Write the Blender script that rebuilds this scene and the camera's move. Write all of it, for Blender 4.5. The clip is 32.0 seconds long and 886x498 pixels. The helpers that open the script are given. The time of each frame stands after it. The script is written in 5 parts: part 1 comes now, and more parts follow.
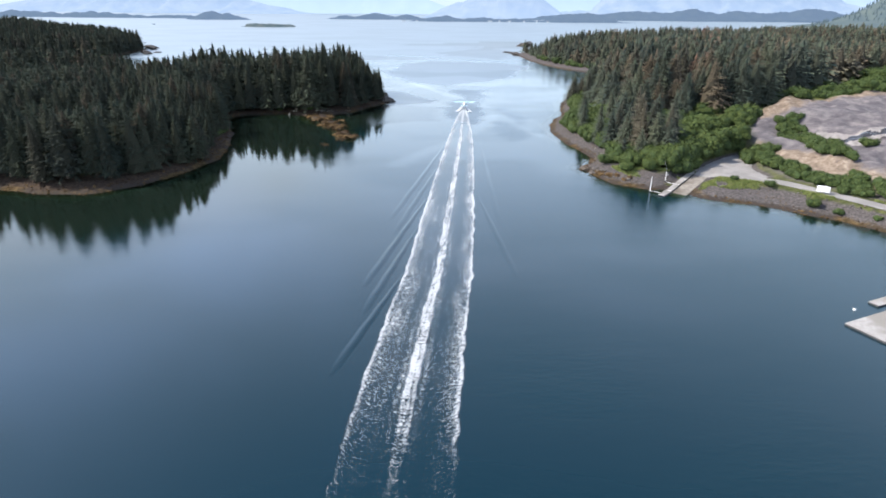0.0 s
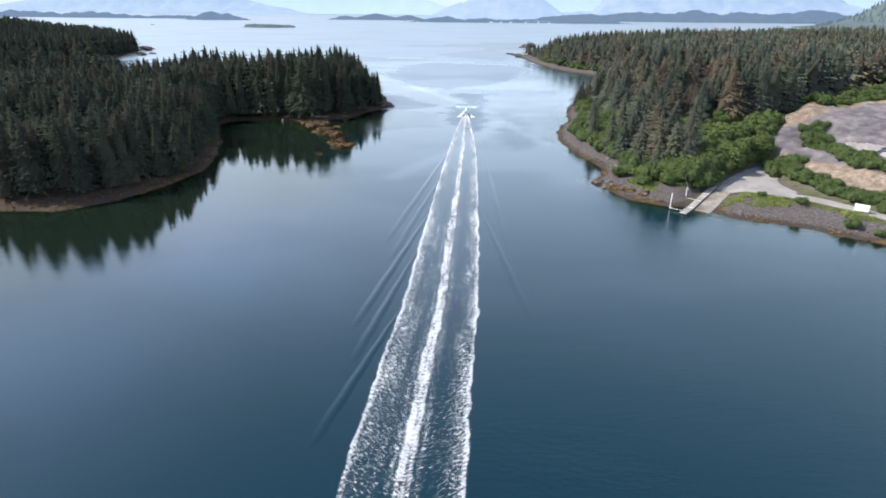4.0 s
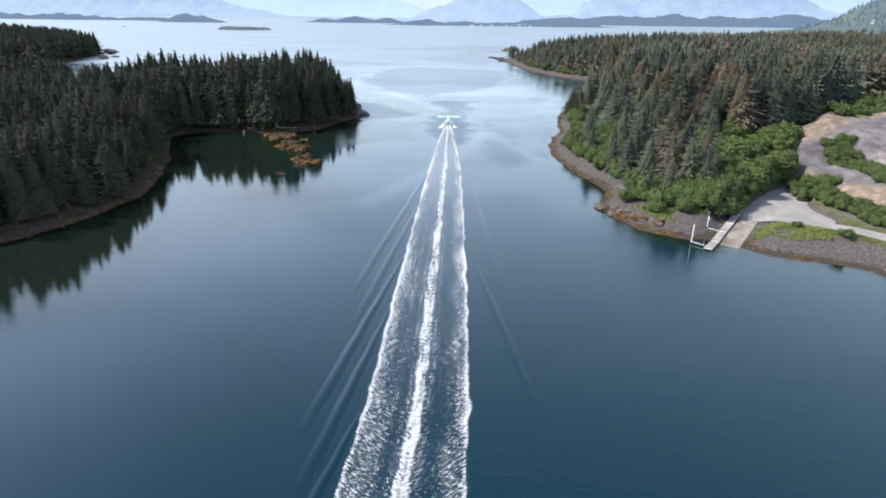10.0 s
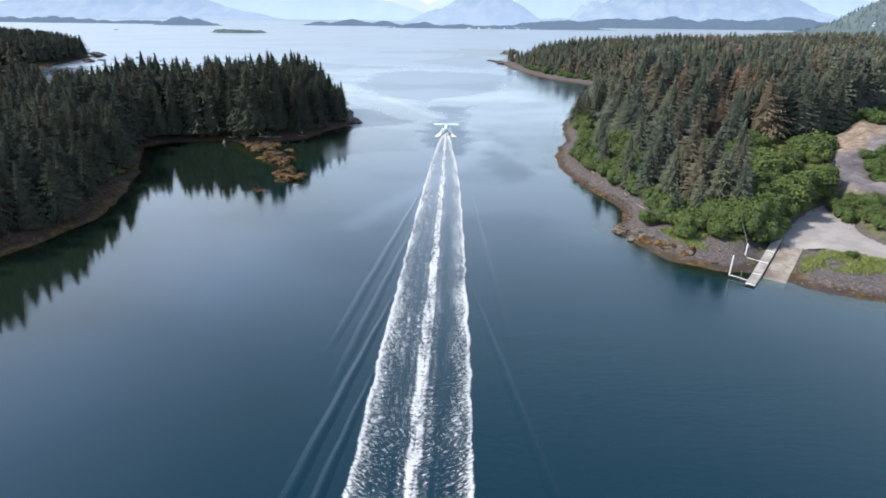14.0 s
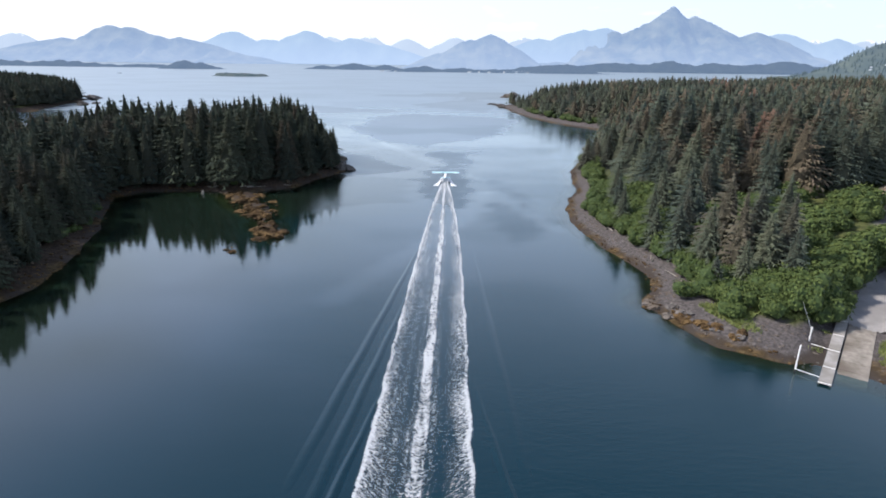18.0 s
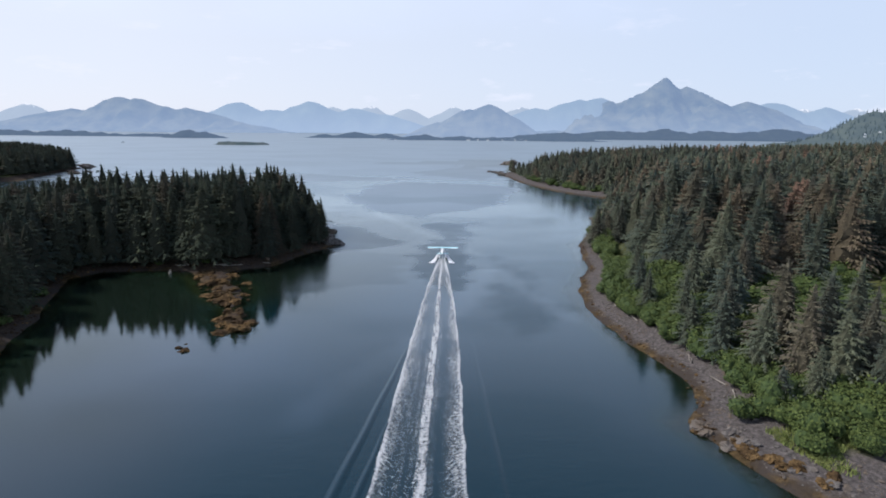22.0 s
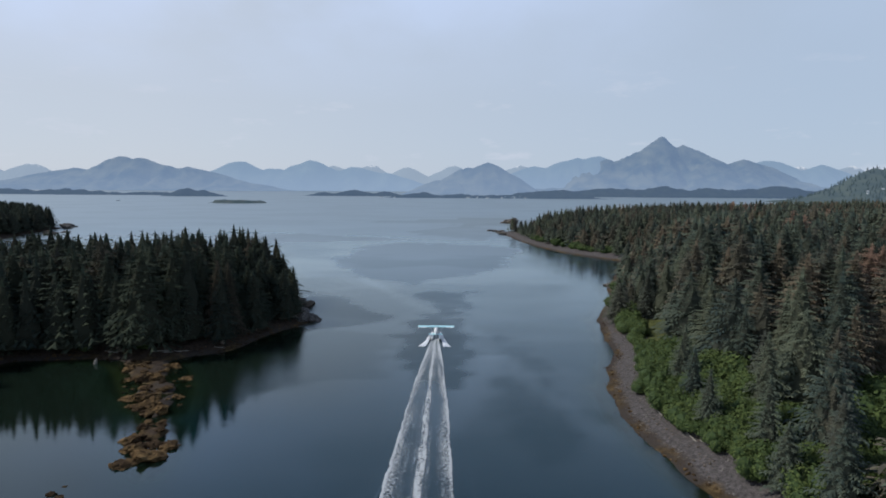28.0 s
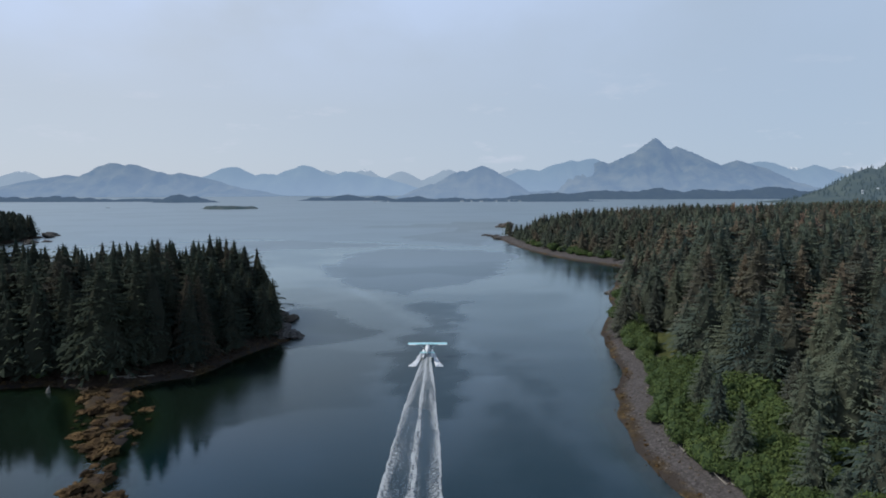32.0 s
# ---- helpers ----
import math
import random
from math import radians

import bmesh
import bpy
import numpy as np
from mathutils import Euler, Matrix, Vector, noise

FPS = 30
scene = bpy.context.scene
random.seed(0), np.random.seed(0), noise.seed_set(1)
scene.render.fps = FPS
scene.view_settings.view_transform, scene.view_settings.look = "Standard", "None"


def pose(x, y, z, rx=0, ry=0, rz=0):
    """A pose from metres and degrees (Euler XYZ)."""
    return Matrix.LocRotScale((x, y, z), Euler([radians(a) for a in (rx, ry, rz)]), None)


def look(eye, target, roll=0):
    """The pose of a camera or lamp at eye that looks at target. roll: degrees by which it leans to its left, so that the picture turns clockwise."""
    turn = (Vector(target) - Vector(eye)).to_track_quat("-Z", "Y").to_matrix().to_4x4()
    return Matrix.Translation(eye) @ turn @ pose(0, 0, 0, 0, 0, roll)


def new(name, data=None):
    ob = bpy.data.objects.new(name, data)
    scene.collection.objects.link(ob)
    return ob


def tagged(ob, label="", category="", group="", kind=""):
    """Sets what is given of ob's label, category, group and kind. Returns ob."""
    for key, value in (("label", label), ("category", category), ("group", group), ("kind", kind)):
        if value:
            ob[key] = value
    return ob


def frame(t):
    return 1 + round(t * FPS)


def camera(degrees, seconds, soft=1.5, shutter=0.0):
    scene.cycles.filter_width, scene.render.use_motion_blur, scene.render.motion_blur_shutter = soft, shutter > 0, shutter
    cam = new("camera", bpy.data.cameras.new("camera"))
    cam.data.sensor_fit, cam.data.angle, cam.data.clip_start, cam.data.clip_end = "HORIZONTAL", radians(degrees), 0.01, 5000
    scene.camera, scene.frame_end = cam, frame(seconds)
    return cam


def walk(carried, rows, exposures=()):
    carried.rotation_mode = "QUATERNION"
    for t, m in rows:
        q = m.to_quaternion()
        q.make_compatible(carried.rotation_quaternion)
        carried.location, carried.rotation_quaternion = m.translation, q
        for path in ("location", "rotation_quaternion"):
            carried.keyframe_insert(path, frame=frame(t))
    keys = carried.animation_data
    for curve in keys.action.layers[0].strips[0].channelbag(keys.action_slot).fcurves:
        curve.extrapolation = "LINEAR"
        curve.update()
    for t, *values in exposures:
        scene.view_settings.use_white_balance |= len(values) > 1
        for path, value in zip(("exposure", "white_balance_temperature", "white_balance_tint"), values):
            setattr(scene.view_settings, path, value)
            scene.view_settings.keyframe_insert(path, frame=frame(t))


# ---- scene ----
cam = camera(74.6, 32.0, soft=1.8)
PATH = [
    (0, (2.538, 1.623, 51.407), (2.415, 3.464, 50.636), 0.4),
    (1, (2.533, 5.131, 51.416), (2.409, 6.973, 50.646), 0.4),
    (2, (2.052, 8.744, 51.382), (1.928, 10.586, 50.612), 0.4),
    (3, (1.562, 12.703, 51.369), (1.438, 14.545, 50.6), 0.5),
    (3.5, (1.353, 14.887, 51.359), (1.227, 16.729, 50.589), 0.5),
    (5.5, (0.987, 23.6, 51.23), (0.872, 25.445, 50.465), 0.5),
    (6, (0.782, 25.772, 51.163), (0.668, 27.617, 50.4), 0.6),
    (6.5, (0.64, 28.046, 51.088), (0.534, 29.892, 50.325), 0.6),
    (7, (0.239, 30.619, 50.994), (0.177, 32.468, 50.234), 0.8),
    (7.5, (0.096, 33.057, 50.853), (0.038, 34.906, 50.093), 0.8),
    (8, (0.05, 35.541, 50.846), (-0.009, 37.39, 50.087), 0.8),
    (9, (-0.056, 40.28, 50.479), (-0.118, 42.13, 49.72), 0.8),
    (10, (-0.207, 45.394, 49.932), (-0.271, 47.243, 49.172), 0.7),
    (11, (-0.621, 50.454, 49.452), (-0.685, 52.304, 48.695), 0.7),
    (12, (-0.763, 55.592, 49.013), (-0.825, 57.443, 48.259), 0.7),
    (13, (-0.831, 60.353, 48.755), (-0.892, 62.206, 48.004), 0.7),
    (13.5, (-0.876, 63.055, 48.664), (-0.934, 64.907, 47.913), 0.7),
    (15.5, (-0.848, 74.521, 48.069), (-0.904, 76.377, 47.325), 0.6),
    (16, (-0.868, 77.444, 47.891), (-0.925, 79.305, 47.161), 0.6),
    (16.5, (-0.976, 80.345, 47.814), (-1.033, 82.216, 47.11), 0.7),
    (17, (-0.925, 83.132, 47.72), (-0.985, 85.013, 47.043), 0.7),
    (18, (-1.135, 88.753, 47.655), (-1.196, 90.652, 47.031), 0.7),
    (19, (-1.138, 94.494, 47.613), (-1.199, 96.409, 47.039), 0.7),
    (20, (-0.81, 100.808, 47.374), (-0.872, 102.738, 46.854), 0.5),
    (21, (-0.506, 106.851, 47.271), (-0.57, 108.795, 46.806), 0.5),
    (22, (-0.78, 112.952, 47.078), (-0.846, 114.908, 46.667), 0.5),
    (23, (-0.955, 117.994, 46.869), (-1.02, 119.961, 46.512), 0.6),
    (24, (-0.701, 123.292, 46.852), (-0.768, 125.267, 46.546), 0.6),
    (24.5, (-0.45, 126.074, 46.882), (-0.519, 128.052, 46.599), 0.6),
    (25, (-0.269, 129.156, 46.847), (-0.338, 131.138, 46.585), 0.5),
    (25.5, (-0.261, 132.261, 46.71), (-0.33, 134.243, 46.452), 0.4),
    (26, (-0.282, 135.595, 46.652), (-0.351, 137.579, 46.411), 0.4),
    (26.5, (-0.308, 138.96, 46.58), (-0.377, 140.946, 46.351), 0.4),
    (28.5, (0.172, 150.986, 46.675), (0.104, 152.973, 46.457), 0.3),
    (29, (0.265, 153.401, 46.751), (0.199, 155.389, 46.535), 0.2),
    (30, (0.388, 157.493, 46.948), (0.327, 159.48, 46.734), 0.1),
    (31, (0.356, 160.594, 46.977), (0.3, 162.582, 46.766), 0.1),
    (32, (0.59, 162.652, 46.93), (0.539, 164.641, 46.723), -0.2),
]
walk(cam, [(t, look(eye, target, roll)) for t, eye, target, roll in PATH],
     exposures=[(0, 0.95, 6480, 14), (9, 0.93, 6480, 14), (13, 0.91, 6480, 14), (16, 0.78, 6440, 15), (19, 0.45, 6420, 16), (23, 0.02, 6340, 15), (26, -0.30, 6300, 12), (29, -0.36, 6190, 11), (32, -0.40, 6150, 10)])


# ---- light ----
SUN_AZ, SUN_EL = -88.0, 45.0  # degrees clockwise from +y, degrees up
world = bpy.data.worlds.new("sky")
scene.world = world
world.use_nodes = True
wn = world.node_tree
wn.nodes.clear()
sky = wn.nodes.new("ShaderNodeTexSky")
sky.sky_type, sky.sun_disc = "NISHITA", False
sky.sun_elevation, sky.sun_rotation = radians(SUN_EL), radians(SUN_AZ % 360)
sky.air_density, sky.dust_density, sky.ozone_density = 1.0, 0.6, 1.5
wbg, wout = wn.nodes.new("ShaderNodeBackground"), wn.nodes.new("ShaderNodeOutputWorld")
wbg.inputs["Strength"].default_value = 0.11
haze_mix = wn.nodes.new("ShaderNodeMix")  # thin high haze over the whole sky
haze_mix.data_type = "RGBA"
haze_mix.inputs[7].default_value = (5.6, 6.6, 7.9, 1)
wtc = wn.nodes.new("ShaderNodeTexCoord")
wmap = wn.nodes.new("ShaderNodeMapping")  # thin cloud veils, denser overhead
wmap.inputs["Scale"].default_value = (1.6, 1.1, 2.6)
wn.links.new(wtc.outputs["Generated"], wmap.inputs["Vector"])
wns = wn.nodes.new("ShaderNodeTexNoise")
wns.inputs["Scale"].default_value, wns.inputs["Detail"].default_value = 2.2, 5
wn.links.new(wmap.outputs[0], wns.inputs["Vector"])
wsep = wn.nodes.new("ShaderNodeSeparateXYZ")
wn.links.new(wtc.outputs["Generated"], wsep.inputs[0])
whigh, wveil, wmul = wn.nodes.new("ShaderNodeMapRange"), wn.nodes.new("ShaderNodeMapRange"), wn.nodes.new("ShaderNodeMath")
whigh.inputs[1].default_value, whigh.inputs[2].default_value = 0.13, 0.42
wveil.inputs[1].default_value, wveil.inputs[2].default_value, wveil.inputs[3].default_value = 0.36, 0.64, 0.15
wmul.operation = "MULTIPLY"
wn.links.new(wsep.outputs["Z"], whigh.inputs[0])
wn.links.new(wns.outputs["Fac"], wveil.inputs[0])
wn.links.new(whigh.outputs[0], wmul.inputs[0])
wn.links.new(wveil.outputs[0], wmul.inputs[1])
veil = wn.nodes.new("ShaderNodeMix")
veil.data_type = "RGBA"
low_sky = wn.nodes.new("ShaderNodeMix")  # whiter towards the sun, bluer away from it
low_sky.data_type = "RGBA"
low_sky.inputs[6].default_value, low_sky.inputs[7].default_value = (4.9, 6.15, 7.7, 1), (6.75, 7.35, 8.15, 1)
wn.links.new(low_sky.outputs[2], veil.inputs[6])
veil.inputs[7].default_value = (8.6, 10.4, 14.4, 1)
wside, wmul2 = wn.nodes.new("ShaderNodeMapRange"), wn.nodes.new("ShaderNodeMath")  # the veil glows towards the sun
wside.inputs[1].default_value, wside.inputs[2].default_value, wside.inputs[3].default_value, wside.inputs[4].default_value = 0.5, -0.5, 0.25, 1.0
wmul2.operation = "MULTIPLY"
wn.links.new(wsep.outputs["X"], wside.inputs[0])
wn.links.new(wside.outputs[0], low_sky.inputs[0])
wn.links.new(wmul.outputs[0], wmul2.inputs[0])
wn.links.new(wside.outputs[0], wmul2.inputs[1])
wn.links.new(wmul2.outputs[0], veil.inputs[0])
wthin = wn.nodes.new("ShaderNodeMapRange")  # the haze thins towards the zenith
wthin.inputs[1].default_value, wthin.inputs[2].default_value, wthin.inputs[3].default_value, wthin.inputs[4].default_value = 0.33, 0.74, 0.88, 0.10
wn.links.new(wsep.outputs["Z"], wthin.inputs[0])
wn.links.new(wthin.outputs[0], haze_mix.inputs[0])
wn.links.new(veil.outputs[2], haze_mix.inputs[7])
wn.links.new(sky.outputs[0], haze_mix.inputs[6])
cmap, cns = wn.nodes.new("ShaderNodeMapping"), wn.nodes.new("ShaderNodeTexNoise")  # a few faint small clouds low down
cmap.inputs["Scale"].default_value = (1.0, 1.0, 3.6)
wn.links.new(wtc.outputs["Generated"], cmap.inputs["Vector"])
wn.links.new(cmap.outputs[0], cns.inputs["Vector"])
cns.inputs["Scale"].default_value, cns.inputs["Detail"].default_value, cns.inputs["Roughness"].default_value = 9.0, 6, 0.6
cshape, clow, cmul, cloud = wn.nodes.new("ShaderNodeMapRange"), wn.nodes.new("ShaderNodeMapRange"), wn.nodes.new("ShaderNodeMath"), wn.nodes.new("ShaderNodeMix")
cshape.inputs[1].default_value, cshape.inputs[2].default_value = 0.60, 0.74
clow.inputs[1].default_value, clow.inputs[2].default_value, clow.inputs[3].default_value, clow.inputs[4].default_value = 0.10, 0.22, 0.55, 0.0
cmul.operation, cloud.data_type = "MULTIPLY", "RGBA"
wn.links.new(cns.outputs["Fac"], cshape.inputs[0])
wn.links.new(wsep.outputs["Z"], clow.inputs[0])
wn.links.new(cshape.outputs[0], cmul.inputs[0])
wn.links.new(clow.outputs[0], cmul.inputs[1])
wn.links.new(cmul.outputs[0], cloud.inputs[0])
wn.links.new(haze_mix.outputs[2], cloud.inputs[6])
cloud.inputs[7].default_value = (7.6, 7.9, 8.8, 1)
wn.links.new(cloud.outputs[2], wbg.inputs["Color"])
wn.links.new(wbg.outputs[0], wout.inputs["Surface"])
sun_data = bpy.data.lights.new("sun", "SUN")
sun_data.energy, sun_data.angle, sun_data.color = 3.9, radians(2.0), (1.0, 0.93, 0.82)
sun = new("sun", sun_data)
sdir = Vector((math.sin(radians(SUN_AZ)) * math.cos(radians(SUN_EL)), math.cos(radians(SUN_AZ)) * math.cos(radians(SUN_EL)), math.sin(radians(SUN_EL))))
sun.matrix_basis = look(sdir * 500, (0, 0, 0))


# ---- materials ----
def mat(name, color, rough=0.8, metal=0.0, spec=0.5):
    m = bpy.data.materials.new(name)
    m.use_nodes = True
    b = m.node_tree.nodes["Principled BSDF"]
    b.inputs["Base Color"].default_value = (*color, 1)
    b.inputs["Roughness"].default_value, b.inputs["Metallic"].default_value = rough, metal
    b.inputs["Specular IOR Level"].default_value = spec
    return m, m.node_tree, b


def noise_node(nt, scale, detail=4, rough=0.6, vec=None):
    n = nt.nodes.new("ShaderNodeTexNoise")
    n.inputs["Scale"].default_value, n.inputs["Detail"].default_value, n.inputs["Roughness"].default_value = scale, detail, rough
    if vec is not None:
        nt.links.new(vec, n.inputs["Vector"])
    return n.outputs["Fac"]


def ramp(nt, fac, stops, interp="LINEAR"):
    r = nt.nodes.new("ShaderNodeValToRGB")
    r.color_ramp.interpolation = interp
    while len(r.color_ramp.elements) < len(stops):
        r.color_ramp.elements.new(0.5)
    for e, (p, c) in zip(r.color_ramp.elements, stops):
        e.position = p
        e.color = (*c, 1) if len(c) == 3 else c
    nt.links.new(fac, r.inputs["Fac"])
    return r.outputs["Color"]


def mixc(nt, fac, a, b, kind="MIX"):
    m = nt.nodes.new("ShaderNodeMix")
    m.data_type, m.blend_type = "RGBA", kind
    for sock, v in ((m.inputs[0], fac), (m.inputs[6], a), (m.inputs[7], b)):
        if hasattr(v, "is_output"):
            nt.links.new(v, sock)
        elif isinstance(v, (int, float)):
            sock.default_value = v
        else:
            sock.default_value = (*v, 1)
    return m.outputs[2]


def mathn(nt, op, a, b=0.0, c=0.0):
    m = nt.nodes.new("ShaderNodeMath")
    m.operation = op
    for sock, v in zip(m.inputs, (a, b, c)):
        if hasattr(v, "is_output"):
            nt.links.new(v, sock)
        else:
            sock.default_value = v
    return m.outputs[0]


def mapr(nt, v, a, b, c=0.0, d=1.0, smooth=True):
    m = nt.nodes.new("ShaderNodeMapRange")
    m.interpolation_type = "SMOOTHSTEP" if smooth else "LINEAR"
    for k, x in zip(range(5), (v, a, b, c, d)):
        if hasattr(x, "is_output"):
            nt.links.new(x, m.inputs[k])
        else:
            m.inputs[k].default_value = x
    return m.outputs[0]


def bump(nt, b, height, strength=0.3, distance=0.1):
    n = nt.nodes.new("ShaderNodeBump")
    n.inputs["Strength"].default_value, n.inputs["Distance"].default_value = strength, distance
    nt.links.new(height, n.inputs["Height"])
    nt.links.new(n.outputs[0], b.inputs["Normal"])
    return n


def attr(nt, name):
    n = nt.nodes.new("ShaderNodeAttribute")
    n.attribute_name = name
    return n.outputs["Fac"]


def position(nt):
    return nt.nodes.new("ShaderNodeNewGeometry").outputs["Position"]


def scaled(nt, vec, s):
    m = nt.nodes.new("ShaderNodeMapping")
    m.inputs["Scale"].default_value = s
    nt.links.new(vec, m.inputs["Vector"])
    return m.outputs[0]


def speckled(name, a, b, scale, rough=0.85, bumpy=0.3, dist=0.05, metal=0.0, big=None, spec=0.4):
    m, nt, bs = mat(name, a, rough, metal, spec)
    p = position(nt)
    col = ramp(nt, noise_node(nt, scale, 6, 0.65, p), [(0.35, a), (0.65, b)])
    if big:
        col = mixc(nt, mapr(nt, noise_node(nt, scale * 0.13, 3, 0.5, p), 0.42, 0.62), col, big)
    nt.links.new(col, bs.inputs["Base Color"])
    bump(nt, bs, noise_node(nt, scale * 2, 5, 0.7, p), bumpy, dist)
    return m


def needles(name, dark, light, brown, share):
    """Conifer foliage; the tone varies from tree to tree and from spray to spray."""
    m, nt, bs = mat(name, dark, 1.0, 0, 0.05)
    info = nt.nodes.new("ShaderNodeObjectInfo")
    tone = mathn(nt, "FRACT", mathn(nt, "ADD", info.outputs["Random"], attr(nt, "tint")))
    col = ramp(nt, tone, [(0.0, dark), (0.5, light), (1 - share, dark), (1.0, brown)])
    isl = nt.nodes.new("ShaderNodeNewGeometry").outputs["Random Per Island"]
    col = mixc(nt, mapr(nt, isl, 0, 1, 0.0, 0.32, False), col, (light[0] * 1.5, light[1] * 1.35, light[2] * 1.1))
    # the inner cone is painted darker, standing for shade between boughs
    col = mixc(nt, mathn(nt, "MULTIPLY", attr(nt, "inner_shade"), 0.6), col, (0.03, 0.028, 0.02))
    nt.links.new(col, bs.inputs["Base Color"])
    bs.inputs["Subsurface Weight"].default_value = 0.0
    return m


# Shaded copy of the spruce needles below, darkened for the west side.
M_NEEDLE_W = needles("shaded_spruce_needles", (0.022, 0.033, 0.030), (0.047, 0.059, 0.042), (0.070, 0.055, 0.042), 0.2)
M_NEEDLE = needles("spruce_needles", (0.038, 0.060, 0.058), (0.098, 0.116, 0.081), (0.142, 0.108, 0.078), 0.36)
M_DEADNEEDLE = needles("rusty_needles", (0.15, 0.10, 0.078), (0.20, 0.14, 0.105), (0.22, 0.16, 0.125), 0.3)
M_BARK = speckled("spruce_bark", (0.10, 0.075, 0.055), (0.19, 0.16, 0.13), 3.0, 0.95, 0.6, 0.05)
M_ROCK = speckled("shore_rock", (0.06, 0.057, 0.055), (0.17, 0.16, 0.15), 0.9, 0.9, 0.7, 0.15, big=(0.12, 0.10, 0.08), spec=0.1)
M_WEEDROCK = speckled("weed_covered_rock", (0.030, 0.019, 0.010), (0.17, 0.112, 0.052), 0.9, 0.9, 0.9, 0.2, big=(0.040, 0.027, 0.016), spec=0.06)
M_GRAVEL = speckled("road_gravel", (0.235, 0.228, 0.22), (0.29, 0.282, 0.27), 1.6, 0.95, 0.2, 0.02, big=(0.215, 0.208, 0.2), spec=0.1)
M_CONCRETE = speckled("ramp_concrete", (0.17, 0.155, 0.13), (0.29, 0.265, 0.23), 0.8, 0.9, 0.2, 0.02, big=(0.115, 0.098, 0.078))
M_DECK = speckled("weathered_deck_timber", (0.25, 0.245, 0.235), (0.37, 0.36, 0.345), 1.5, 0.85, 0.3, 0.02, big=(0.21, 0.20, 0.18))
M_FLOAT = speckled("black_float_drum", (0.03, 0.03, 0.035), (0.06, 0.06, 0.06), 2.0, 0.6, 0.2, 0.02)
M_WHITE = speckled("white_painted_steel", (0.72, 0.72, 0.70), (0.80, 0.80, 0.78), 1.5, 0.45, 0.1, 0.01)
M_STEEL = speckled("galvanised_steel", (0.45, 0.46, 0.47), (0.55, 0.56, 0.57), 3.0, 0.4, 0.1, 0.01, metal=0.8)
M_RUBBER = speckled("tyre_rubber", (0.02, 0.02, 0.02), (0.04, 0.04, 0.04), 6, 0.8)
M_GRASS = speckled("shore_grass", (0.11, 0.155, 0.038), (0.23, 0.26, 0.085), 0.8, 0.9)
M_DRIFT = speckled("bleached_driftwood", (0.17, 0.155, 0.135), (0.28, 0.26, 0.23), 2.0, 0.9, 0.5, 0.04)


def leafy(name, dark, light):
    m, nt, bs = mat(name, dark, 0.8, 0, 0.15)
    info = nt.nodes.new("ShaderNodeObjectInfo")
    isl = nt.nodes.new("ShaderNodeNewGeometry").outputs["Random Per Island"]
    col = ramp(nt, isl, [(0.0, dark), (1.0, light)])
    col = mixc(nt, mapr(nt, info.outputs["Random"], 0, 1, 0, 0.45, False), col, (dark[0] * 0.7, dark[1] * 0.85, dark[2]))
    nt.links.new(col, bs.inputs["Base Color"])
    return m


M_ALDER = leafy("alder_leaves", (0.043, 0.068, 0.019), (0.095, 0.125, 0.037))
# Dark green for the filler cores, standing for shade inside shrubs.
M_CORE = speckled("shrub_core_shade", (0.022, 0.042, 0.010), (0.04, 0.07, 0.018), 0.8)


